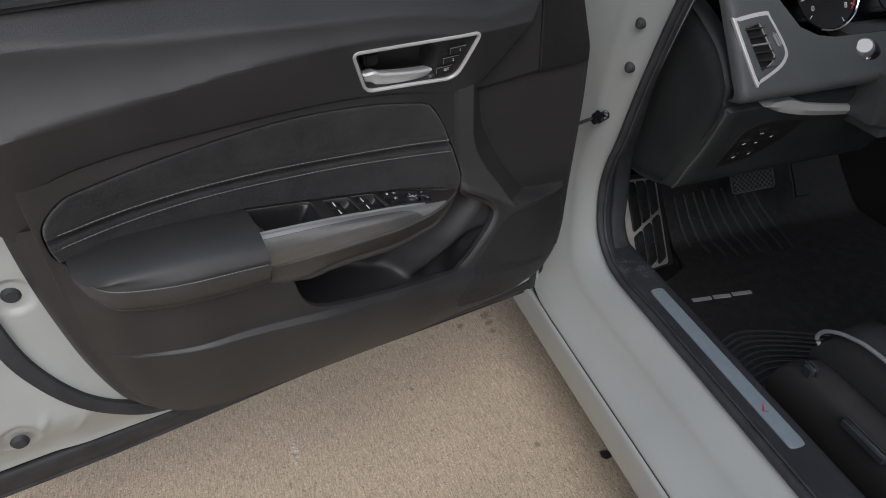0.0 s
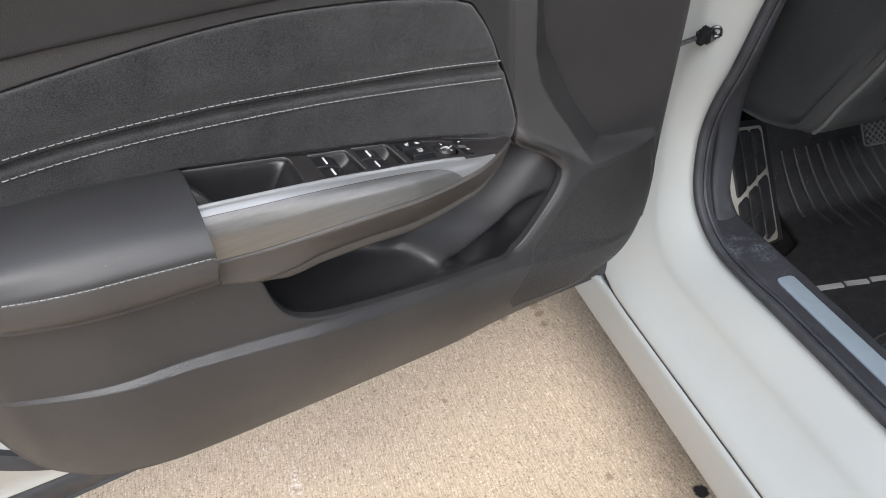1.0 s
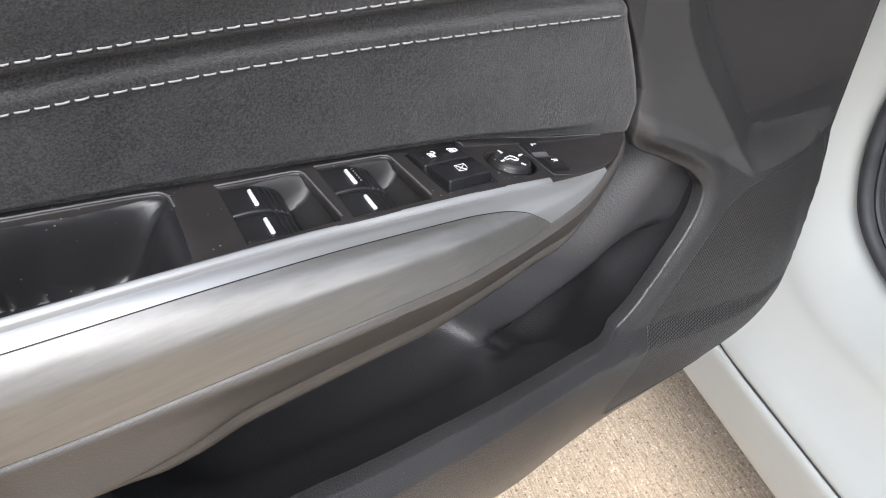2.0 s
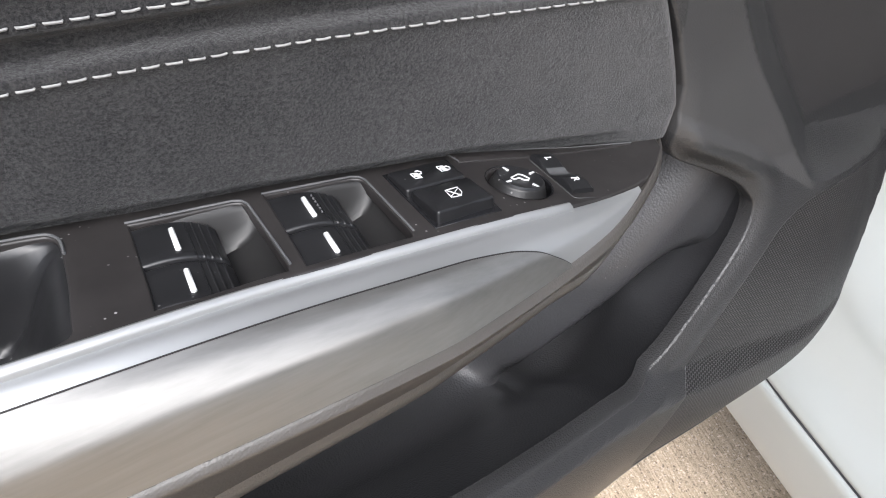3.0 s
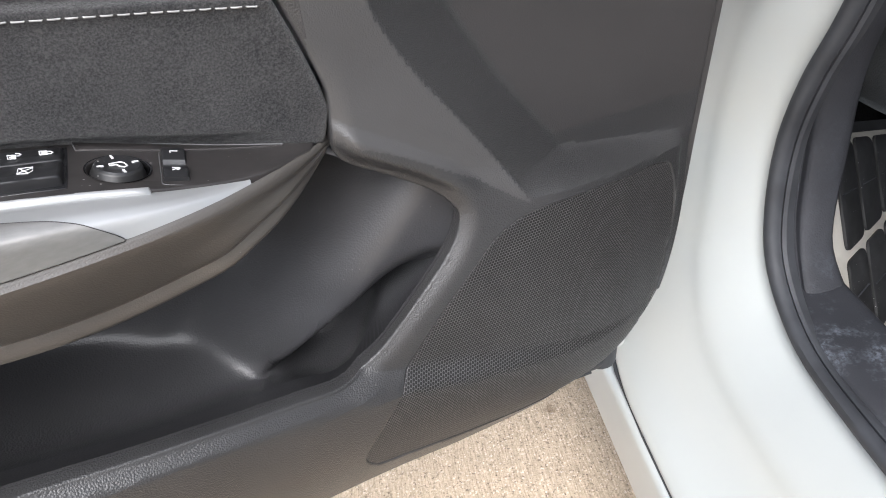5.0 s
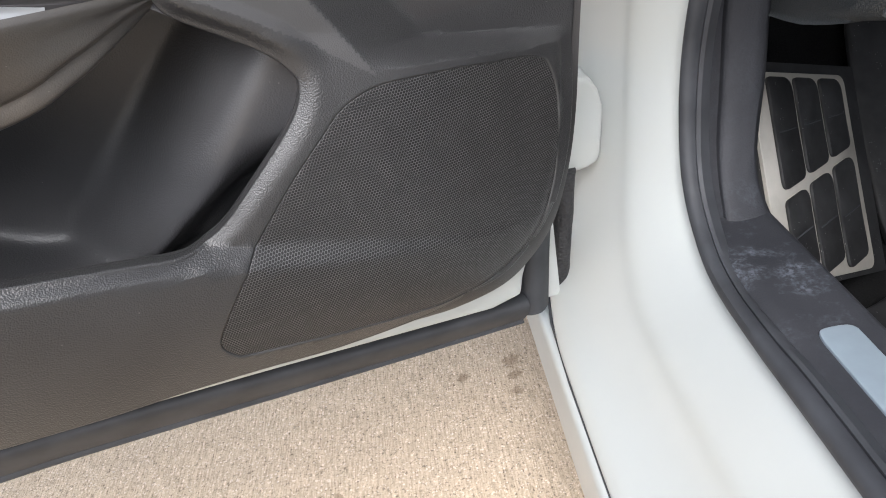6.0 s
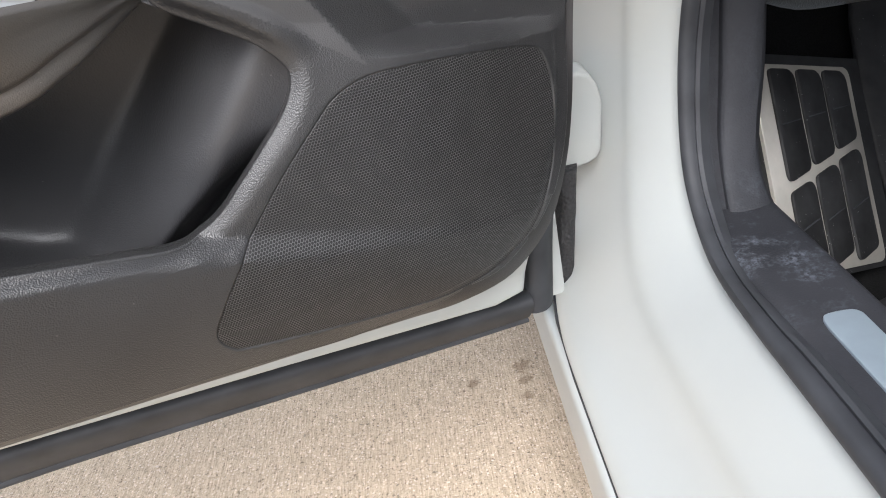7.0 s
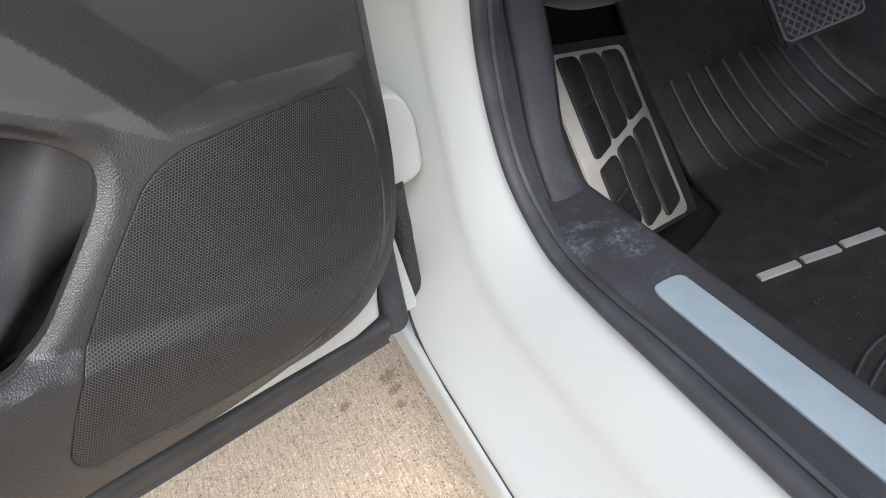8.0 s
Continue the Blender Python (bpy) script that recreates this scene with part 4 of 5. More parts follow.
def rocker_body(hi, w0, w1, dip):
    """A saddle-backed rocker with four fine ribs at its finger end."""
    rows = []
    ss = sorted(set(list(np.linspace(0, 0.66, 9)) + list(np.linspace(0.66, 1, 41))))
    for s1 in ss:
        u = hi - 0.0008 - 0.0222 * s1
        h = deck(hi) - 0.0030 * s1 - dip + 0.0008 * math.sin(s1 * 2.6) - 0.0050 * s1 ** 3.0
        if s1 > 0.68:
            h += 0.00042 * max(0.0, math.cos((s1 - 0.68) * 2 * math.pi / 0.095)) ** 2
        sag = 0.0007 * min(1.0, s1 * 2)
        row = [(w0, h - 0.012), (w0, h - 0.0009), (w0 + 0.0003, h - 0.0003), (w0 + 0.0010, h)]
        row += [(w0 + (w1 - w0) * k, h - sag * math.sin(k * math.pi)) for k in (0.2, 0.35, 0.5, 0.65, 0.8)]
        row += [(w1 - 0.0010, h), (w1 - 0.0003, h - 0.0003), (w1, h - 0.0009), (w1, h - 0.012)]
        rows.append([Vector((u, a, b)) for a, b in row])
    rows.insert(0, [Vector((p.x + 0.0003, p.y, min(p.z, rows[0][6].z - 0.0008))) for p in rows[0]])
    rows.insert(0, [p + Vector((0, 0, -0.010)) for p in rows[0]])
    rows.append([p + Vector((-0.0012, 0, -0.0022)) for p in rows[-1]])
    rows.append([p + Vector((0.0006, 0, -0.009)) for p in rows[-1]])
    return skin(rows)


for loop, hi, lo, back in ((WELLS[0], 0.4195, 0.3806, 0.0668), (WELLS[1], 0.3776, 0.3400, 0.0640)):
    part("switch_well", scoop(grow(loop, 0.0014), well_floor(hi, lo, back), 0.0016), SATIN_DARK, plate)
    part("well_rim", tube([(p[0], p[1], deck(p[0]) + 0.0003) for p in loop[:5]], 0.00045, 6), GREYRUBBER, plate)
    for w0, w1 in ((back + 0.0030, back + 0.0230), (back + 0.0242, back + 0.0432)):
        rocker = part("window_switch", rocker_body(hi, w0, w1, 0.0010 if w0 < back + 0.01 else 0.0016), SWITCH, plate, "ribbed black window rocker")
        u = hi - 0.0118
        h = deck(hi) - 0.0021 - (0.0 if w0 < back + 0.01 else 0.0006)
        part("mark", box((u - 0.00085, w0 + 0.0040, h - 0.001), (u + 0.00085, w1 - 0.0040, h + 0.0004), 0.0004, 1), MARK, rocker, "white index mark")
        if hi < 0.4 and w0 < back + 0.01:
            for k in range(6):
                d = Matrix.Translation((u - 0.0030, w0 + 0.0036 + 0.0021 * k, h - 0.0010))
                part("dimple", disc(0.00042, 0.0003, 0.0, 0.0007, None, d, 8, 0.0001), GREYRUBBER, rocker)


def tray_floor(a, b):
    wall = np.minimum(b - along(a, [(0.43, 0.0655), (0.4385, 0.0665), (0.447, 0.0660), (0.48, 0.0672), (0.5255, 0.0690)]), along(a, [(0.43, 0.114), (0.442, 0.1170), (0.48, 0.1225), (0.5255, 0.1300)]) - b)
    return deck(a) - 0.0015 - 0.034 * ease(wall, 0.0, 0.007) * ease(a, 0.4355, 0.466) * ease(a, 0.5265, 0.5215)


part("grab_tray", scoop(grow(TRAY, 0.0012), tray_floor, 0.0022), SWITCH, plate, "black grab recess")
part("tray_rim", tube([(p[0], p[1], deck(p[0]) + 0.0004) for p in TRAY[:14]], 0.0005, 6), GREYRUBBER, plate)


# lock, window lock, mirror knob, mirror selector
def key(corners, rise, front):
    """A raised button over four corners (rear left, rear right, front right, front left); its front edge shows a wall."""
    loop = rounded(corners, (0.0012, 0.0012, 0.0012, 0.0012), 4)
    c = np.mean(np.array(loop), 0)
    wmax, wmin = max(p[1] for p in loop), min(p[1] for p in loop)
    bm = bmesh.new()
    rings = []
    for off, up in ((0.0, -0.006), (0.0, -0.0012), (0.00025, -0.0004), (0.0009, 0.0)):
        ring_v = []
        for p in loop:
            d = c - np.array(p)
            q = np.array(p) + d / np.linalg.norm(d) * off
            k = (q[1] - wmin) / (wmax - wmin)
            ring_v.append(bm.verts.new((q[0], q[1], deck(q[0]) + rise + (front - rise) * k + up)))
        rings.append(ring_v)
    for r, t in zip(rings, rings[1:]):
        for i in range(len(r)):
            j = (i + 1) % len(r)
            bm.faces.new((r[i], r[j], t[j], t[i]))
    bm.faces.new(rings[-1])
    return bm


def padlock(u, w, h, size, tilt, swing):
    b = bmesh.new()
    sq = [(-0.5, -0.40), (0.5, -0.40), (0.5, 0.42), (-0.5, 0.42)]
    tube([(x * size, y * size, 0.0002) for x, y in sq], size * 0.06, 5, True, b)
    box((-size * 0.5, -size * 0.40, 0), (size * 0.5, size * 0.05, 0.0003), 0.0, 1, b)
    box((-size * 0.12, size * 0.05, 0), (size * 0.12, size * 0.28, 0.0003), 0.0, 1, b)
    tube([(-size * 0.33 + swing * size, -size * 0.4, 0.0002), (-size * 0.33 + swing * size, -size * 0.80, 0.0002), (swing * size, -size * 1.02, 0.0002), (size * 0.33 + swing * size, -size * 0.80, 0.0002), (size * 0.33 + swing * size, -size * 0.45, 0.0002)], size * 0.07, 5, False, b)
    b.transform(Matrix.Translation((u, w, h)) @ Matrix.Rotation(radians(-17), 4, "Y") @ Matrix.Rotation(tilt, 4, "Z"))
    return b


recess = part("button_recess", sheet([(0.3352, 0.0655), (0.3085, 0.0618), (0.3070, 0.0990), (0.3328, 0.1020)], lambda a, b: deck(a) + 0.0003, (), 0.02, 0.0004, 0.002, flat), GLOSS, plate)
b = part("door_lock_switch", key([(0.3343, 0.0668), (0.3095, 0.0630), (0.3088, 0.0782), (0.3335, 0.0820)], 0.0016, 0.0030), SWITCH, plate, "black central locking button")
part("symbol", padlock(0.3262, 0.0742, deck(0.3262) + 0.0030, 0.0034, radians(-80), 0.55), MARK, b)
part("symbol", padlock(0.3152, 0.0722, deck(0.3152) + 0.0030, 0.0034, radians(-80), 0.0), MARK, b)
b = part("window_lock_switch", key([(0.3325, 0.0832), (0.3085, 0.0796), (0.3080, 0.0968), (0.3312, 0.1008)], 0.0030, 0.0052), SWITCH, plate, "black window lock button")
hs = 0.0046
sym = tube([(a, c, deck(a) + hs) for a, c in ((0.3172, 0.0876), (0.3222, 0.0884), (0.3222, 0.0930), (0.3186, 0.0930), (0.3172, 0.0910))], 0.00020, 5, True)
tube([(0.3175, 0.0884, deck(0.3175) + hs), (0.3221, 0.0926, deck(0.3221) + hs)], 0.0002, 5, False, sym)
tube([(0.3184, 0.0928, deck(0.3184) + hs), (0.3215, 0.0888, deck(0.3215) + hs)], 0.0002, 5, False, sym)
part("symbol", sym, MARK, b)
m = Matrix.Translation((*KNOB, deck(KNOB[0]))) @ Matrix.Rotation(radians(-17), 4, "Y")


def turned(profile, sides=40):
    return skin([[m @ Vector((r * math.cos(t), r * math.sin(t), z)) for t in (2 * math.pi * k / sides for k in range(sides))] for r, z in profile], True)


part("knob_well", turned([(0.0130, 0.0004), (0.0123, 0.0), (0.0120, -0.004), (0.0119, -0.011), (0.001, -0.011)]), GLOSS, plate)
knob = part("mirror_knob", turned([(0.0112, -0.010), (0.0111, -0.0030), (0.0107, -0.0014), (0.0101, -0.0004), (0.0097, 0.0010), (0.0094, 0.0017), (0.0086, 0.0021), (0.007, 0.0019), (0.004, 0.0014), (0.0005, 0.0012)]), SATIN_DARK, plate, "round black mirror adjustment knob")
part("knob_cap", turned([(0.0091, 0.0019), (0.0084, 0.0025), (0.007, 0.0023), (0.004, 0.0018), (0.0004, 0.0016)]), SWITCH, knob, "dished gloss-black cap")
b = bmesh.new()
for a in (0.35, 1.92, 3.49, 5.06):
    box((0.0058, -0.0004, 0.0019), (0.0084, 0.0004, 0.0027), 0.0, 1, b, m @ Matrix.Rotation(a, 4, "Z"))
sx = [(0.0030, -0.0010), (0.0027, -0.0023), (-0.0020, -0.0023), (-0.0031, -0.0008), (-0.0030, 0.0022), (-0.0015, 0.0027), (-0.0002, 0.0016), (0.0003, -0.0005), (0.0022, -0.0006)]
tube([m @ (Matrix.Rotation(radians(25), 4, "Z") @ Vector((x, y, 0.0020))) for x, y in sx], 0.0003, 5, True, b)
part("symbol", b, MARK, knob)
m = Matrix.Translation((0.2686, 0.0800, deck(0.2686) - 0.0006)) @ Matrix.Rotation(radians(-17), 4, "Y")
slot = [(x, y) for x, y in rounded([(-0.0060, -0.0182), (0.0060, -0.0172), (0.0060, 0.0158), (-0.0060, 0.0168)], (0.003, 0.003, 0.002, 0.002), 4)]
part("selector_slot", skin([[m @ Vector((x * k, y * (1 - (1 - k) * 0.35), z)) for x, y in slot] for k, z in ((1.03, -0.002), (1.02, 0.0002), (0.96, 0.0007), (0.90, 0.0004), (0.2, 0.0003))], True), GREYRUBBER, plate)
rows = []
for k in range(37):
    q = k / 36
    y = -0.0160 + 0.0285 * q
    hump = 0.0014 * math.exp(-((q - 0.10) / 0.22) ** 2) + 0.0018 * math.exp(-((q - 0.80) / 0.24) ** 2)
    h = 0.0016 + hump - 0.0012 * math.exp(-((q - 0.48) / 0.12) ** 2)
    rows.append([m @ Vector((x, y, z)) for x, z in ((-0.0050, -0.002), (-0.0050, h - 0.0008), (-0.0046, h - 0.0002), (-0.0038, h), (0.0038, h), (0.0046, h - 0.0002), (0.0050, h - 0.0008), (0.0050, -0.002))])
rows.insert(0, [p - Vector((0, 0, 0.006)) for p in rows[0]])
rows.append([p - Vector((0, 0, 0.006)) for p in rows[-1]])
sel = part("mirror_selector", skin(rows), SWITCH, plate, "small mirror side selector")
# Grey strip over the dip: the black rocker's highlight put into colour.
rows = []
for q in np.linspace(0.36, 0.60, 9):
    y = -0.0160 + 0.0285 * q
    h = 0.0017 + 0.0014 * math.exp(-((q - 0.10) / 0.22) ** 2) + 0.0018 * math.exp(-((q - 0.80) / 0.24) ** 2) - 0.0012 * math.exp(-((q - 0.48) / 0.12) ** 2)
    rows.append([m @ Vector((x, y, h)) for x in (-0.0045, 0.0, 0.0045)])
part("saddle", skin(rows), GREYRUBBER, sel, "grey strip painting the highlight on the saddle")
for word, y, z in (("L", -0.0112, 0.0030), ("R", 0.0068, 0.0035)):
    t = lettering(word, 0.0048, 0.0002)
    t.transform(m @ Matrix.Translation((0, y, z)) @ Matrix.Rotation(radians(90), 4, "Z"))
    part("print", t, MARK, sel, "white print", normals=False)
# raised sliver beside the knob
part("bezel_wedge", sheet([(0.3066, 0.0575), (0.3040, 0.0565), (0.26, 0.0578), (0.2208, 0.0622), (0.26, 0.0622), (0.3048, 0.0648)], lambda a, b: deck(a) + 0.0007, (), 0.02, 0.0004, 0.002, flat), SATIN, plate)
part("wedge_edge", tube([(a, b, deck(a) + 0.0009) for a, b in ((0.3048, 0.0648), (0.3062, 0.0590), (0.3050, 0.0570), (0.28, 0.0570), (0.25, 0.0590), (0.2208, 0.0622))], 0.0003, 5), GREYRUBBER, plate)
# thin lip where the bright bar meets the panel
rows = []
for u in np.linspace(0.526, 0.279, 50):
    wt, vt = bar_top(u)
    rows.append([Vector((u, wt + a, vt + c)) for a, c in ((-0.0012, 0.0000), (-0.0010, 0.0018), (0.0002, 0.0024), (0.0018, 0.0019), (0.0024, 0.0009), (0.0026, -0.001))])
rows.append([p - Vector((0.0006, 0, 0.0015)) for p in rows[-1]])
part("bar_lip", skin(rows), SILVER, bright)

# ---- painted door shell, rubber and fixings
SHELL = curve([(-0.045, 0.95), (-0.052, 0.75), (-0.042, 0.55), (-0.034, 0.46), (-0.018, 0.40), (-0.004, 0.318)], 4) + [(0.02, 0.3125), (0.2, 0.3190), (0.45, 0.3260), (1.04, 0.3270)] + curve([(1.06, 0.37), (1.085, 0.55), (1.09, 0.75), (1.07, 0.96)], 4)


def shell_w(u, v):
    w = np.full_like(u, 0.014)
    w -= 0.006 * ease(u, 0.80, 0.86) + 0.034 * ease(v, 0.42, 0.325)
    for a, b, r in ((0.815, 0.63, 0.028), (0.88, 0.395, 0.03)):
        w -= 0.006 * ease(-np.hypot(u - a, v - b), -r, -r * 0.7)
    for a, b in ((0.845, 0.41), (0.80, 0.392), (0.90, 0.46)):
        w += 0.0032 * np.exp(-(((u - a) + (v - b) * 0.5) / 0.006) ** 2 - ((v - b) / 0.018) ** 2)
    return w


part("inner_panel", sheet(SHELL, shell_w, [BIN], 0.014, 0.004, 0.05, fine=((0, 0.76, 1.0, 0.005), (1, 0.34, 0.70, 0.005))), PAINT, door, "white painted steel inner panel")
part("outer_panel", sheet([(-0.06, 0.96), (-0.06, 0.272), (1.10, 0.272), (1.10, 0.96)], lambda u, v: -0.062 - 0.02 * np.sin((v - 0.3) * 4), (), 0.05, 0.0, 0.004), PAINT, door, "white outer door skin")
rows = []
for u in np.linspace(-0.004, 1.06, 60):
    rows.append([Vector((u - 0.014, w - 0.058, 0.297 + 0.013 * ease(np.array(u), 0.0, 0.45) + (v - 0.343) * (1 + 0.15 * ease(np.array(u), 0.0, 0.4) + 0.45 * ease(np.array(u), 0.35, 0.9)))) for w, v in curve([(0.010, 0.343), (0.022, 0.3425), (0.0265, 0.337), (0.021, 0.326), (0.010, 0.312), (0.006, 0.3085), (0.0075, 0.3055), (0.003, 0.3015), (-0.004, 0.302), (-0.01, 0.315)], 3)])
part("bottom_seal", skin(rows), RUBBER, door, "black rubber strip along the bottom edge")
rows = []
for v in np.linspace(0.319, 0.47, 18):
    u = along(v, [(0.30, -0.004), (0.40, -0.013), (0.47, -0.030)])
    rows.append([Vector((u + a - 0.022, w - 0.066, v - 0.044)) for a, w in curve([(0.012, 0.012), (0.010, 0.026), (-0.004, 0.028), (-0.016, 0.016), (-0.018, 0.0)], 3)])
part("corner_seal", skin(rows), RUBBER, door, "black rubber corner strip")
rows = []
for p in curve([(0.60, 0.356), (0.68, 0.372), (0.735, 0.394), (0.79, 0.440), (0.832, 0.515), (0.850, 0.590), (0.858, 0.70), (0.86, 0.95)], 8):
    q = Vector((p[0], 0, p[1]))
    rows.append(q)
strip = []
for i, q in enumerate(rows):
    d = (rows[min(i + 1, len(rows) - 1)] - rows[max(i - 1, 0)]).normalized()
    n = Vector((d.z, 0, -d.x))
    h = 0.012 * min(1.0, 0.25 + i / 16)
    strip.append([q + n * h * a + Vector((0, w, 0)) for a, w in ((-1, 0.008), (-0.95, 0.022), (-0.5, 0.024), (0.4, 0.020), (1, 0.018), (1, 0.008))])
part("door_seal", skin(strip), RUBBER, door, "black rubber weather seal")
for a, b in ((0.815, 0.63), (0.88, 0.395)):
    part("grommet", disc(0.0125, 0.0095, 0.0, 0.006, None, Matrix.Translation((a, 0.006, b)) @ Matrix.Rotation(radians(-90), 4, "X"), 24, 0.002), RUBBER, door)
part("belt_seal", box((-0.02, -0.01, 0.972), (1.06, 0.05, 0.990), 0.006), RUBBER, door, "black belt-line seal")

# ---------------------------------------------------------------- car body
car = thing("car", (1.9, 0.8, 0.0), "white sedan standing with its driver door open", "car")
# seal line S and outer gap line G round the door opening, as (x, y, z)
S = [(1.133, -0.8, 0.367), (1.133, 1.0, 0.367), (1.133, 1.55, 0.367), (1.134, 1.68, 0.364), (1.138, 1.75, 0.362), (1.144, 1.80, 0.372), (1.148, 1.838, 0.40), (1.150, 1.855, 0.445), (1.151, 1.857, 0.50), (1.151, 1.842, 0.555), (1.152, 1.818, 0.61), (1.153, 1.775, 0.726), (1.155, 1.71, 0.88), (1.16, 1.62, 1.06)]
G = [(1.038, -0.8, 0.247), (1.038, 1.0, 0.247), (1.038, 1.55, 0.247), (1.038, 1.76, 0.247), (1.040, 1.86, 0.250), (1.050, 1.925, 0.275), (1.065, 1.955, 0.33), (1.078, 1.962, 0.41), (1.082, 1.962, 0.48), (1.084, 1.958, 0.555), (1.086, 1.955, 0.61), (1.088, 1.95, 0.726), (1.09, 1.93, 0.88), (1.095, 1.88, 1.06)]
SC, GC = curve(S, 6), curve(G, 6)


def aperture():
    rows = []
    for s, g in zip(SC, GC):
        s, g = Vector(s), Vector(g)
        d = s - g
        # outward side of the sill face
        o = Vector((-d.z, 0, d.x)) if d.z > 0.05 else Vector((-0.6, -0.8, 0))
        o = (o - d * (o.dot(d) / d.dot(d))).normalized()
        row = []
        for k, b in ((0.0, -0.012), (0.0, 0.0), (0.05, 0.0030), (0.12, 0.0034), (0.22, 0.0018), (0.34, 0.0006), (0.44, 0.0004), (0.54, 0.0010), (0.60, 0.0026), (0.66, 0.0030), (0.76, 0.0016), (0.88, -0.0010), (0.95, -0.003), (1.0, -0.005), (1.02, -0.014), (1.03, -0.03)):
            row.append(g + d * k + o * b)
        rows.append([Vector(p) for p in curve(row, 3)])
    return skin(rows)


part("side_frame", aperture(), PAINT, car, "white painted door sill and hinge pillar")


def skirt():
    rows = []
    for y in list(np.linspace(-0.8, 1.9, 40)) + list(np.linspace(1.92, 2.6, 12)):
        prof = curve([(1.060, 0.240), (1.044, 0.2440), (1.037, 0.2440), (1.033, 0.2400), (1.0315, 0.231), (1.031, 0.21), (1.0315, 0.185), (1.034, 0.165), (1.040, 0.155), (1.05, 0.150), (1.075, 0.148)], 3)
        rows.append([Vector((p[0], y, p[1])) for p in prof])
    return skin(rows)


part("side_skirt", skirt(), PAINT, car, "white side skirt below the sill")
part("panel_gap", tube([(1.0390, -0.8, 0.2450), (1.0390, 1.80, 0.2450), (1.0415, 1.88, 0.2475), (1.05, 1.945, 0.270)], 0.0022, 6), RUBBER, car)


def fender():
    rows = []
    for z in np.linspace(0.25, 1.0, 20):
        x = 0.985 + 0.02 * ((z - 0.6) / 0.35) ** 2
        rows.append([Vector((x + 0.055, 1.968, z)), Vector((x + 0.012, 1.966, z)), Vector((x + 0.002, 1.972, z)), Vector((x, 1.99, z)), Vector((x + 0.006, 2.4, z)), Vector((x + 0.03, 2.8, z))])
    return skin(rows)


part("front_fender", fender(), PAINT, car, "white front wing")

rows = []
for i, p in enumerate(SC):
    s, g = Vector(p), Vector(GC[i])
    d = (s - g).normalized()
    t = (Vector(SC[min(i + 1, len(SC) - 1)]) - Vector(SC[max(i - 1, 0)])).normalized()
    n = t.cross(d).normalized()
    if n.x > 0 or (abs(n.x) < 0.2 and n.z < 0):
        n = -n
    prof = [(-0.001, -0.004), (0.000, 0.004), (0.003, 0.0075), (0.007, 0.0085), (0.0105, 0.007), (0.0125, 0.0035), (0.0135, 0.001), (0.0155, 0.003), (0.018, 0.001), (0.019, -0.008)]
    rows.append([s + d * a + n * b for a, b in prof])
part("weather_seal", skin(rows), RUBBER, car, "black rubber seal round the door opening")

# hinge pillar fixings
def stud(p, n, r=0.0095):
    m = Matrix.Translation(p) @ Vector(n).to_track_quat("Z", "Y").to_matrix().to_4x4()
    return disc(r, r * 0.75, -0.004, 0.008, None, m, 24, 0.003)


for p in ((1.1405, 1.792, 0.749), (1.138, 1.773, 0.826)):
    part("rubber_buffer", stud(p, (-0.75, -0.66, 0)), RUBBER, car, "round black rubber buffer")
b = tube([(1.045, 1.845, 0.632), (1.09, 1.846, 0.636), (1.125, 1.850, 0.641)], 0.0045, 6, False, None, 0.6)
box((-0.012, -0.010, -0.008), (0.012, 0.010, 0.008), 0.003, 2, b, Matrix.Translation((1.126, 1.846, 0.642)) @ Matrix.Rotation(0.5, 4, "Z"))
tube([Vector((1.133, 1.838, 0.648)) + Vector((0.006 * math.cos(a), -0.003 * math.cos(a), 0.006 * math.sin(a))) for a in np.linspace(0, 2 * math.pi, 12, False)], 0.0025, 6, True, b)
box((-0.004, -0.006, -0.012), (0.004, 0.006, 0.012), 0.002, 2, b, Matrix.Translation((1.118, 1.842, 0.644)) @ Matrix.Rotation(0.4, 4, "Y"))
part("check_strap", b, GLOSS, car, "dark metal door check strap")
HX = [(1.058, 0.392), (1.072, 0.393), (1.086, 0.395), (1.0925, 0.398), (1.0955, 0.404), (1.0985, 0.445), (1.095, 0.459), (1.090, 0.468), (1.083, 0.471), (1.058, 0.470)]
part("door_hinge", sheet(HX, lambda a, b: -1.905 - 0.10 * (a - 1.08), (), 0.02, 0.004, 0.03, lambda a, hh, b: np.stack([a, -hh, b], -1)), PAINT, car, "white painted door hinge")
rows = []
for k in range(26):
    s = k / 25
    c = Vector((1.066 - 0.012 * s, 1.905, 0.395 - 0.135 * s))
    r = 0.0125 * (1 - 0.25 * s) if s < 0.8 else 0.0095 * (1 - (s - 0.8) * 3.2)
    row = []
    for j in range(18):
        a = 2 * math.pi * j / 18
        q = r * (1 + 0.16 * noise.noise(Vector((math.cos(a) * 1.7, math.sin(a) * 1.7, s * 5))))
        row.append(c + Vector((q * 0.85 * math.cos(a), q * 1.2 * math.sin(a), 0)))
    rows.append(row)
part("cable_boot", skin(rows, True, True), BOOT, car, "crumpled black cable boot")

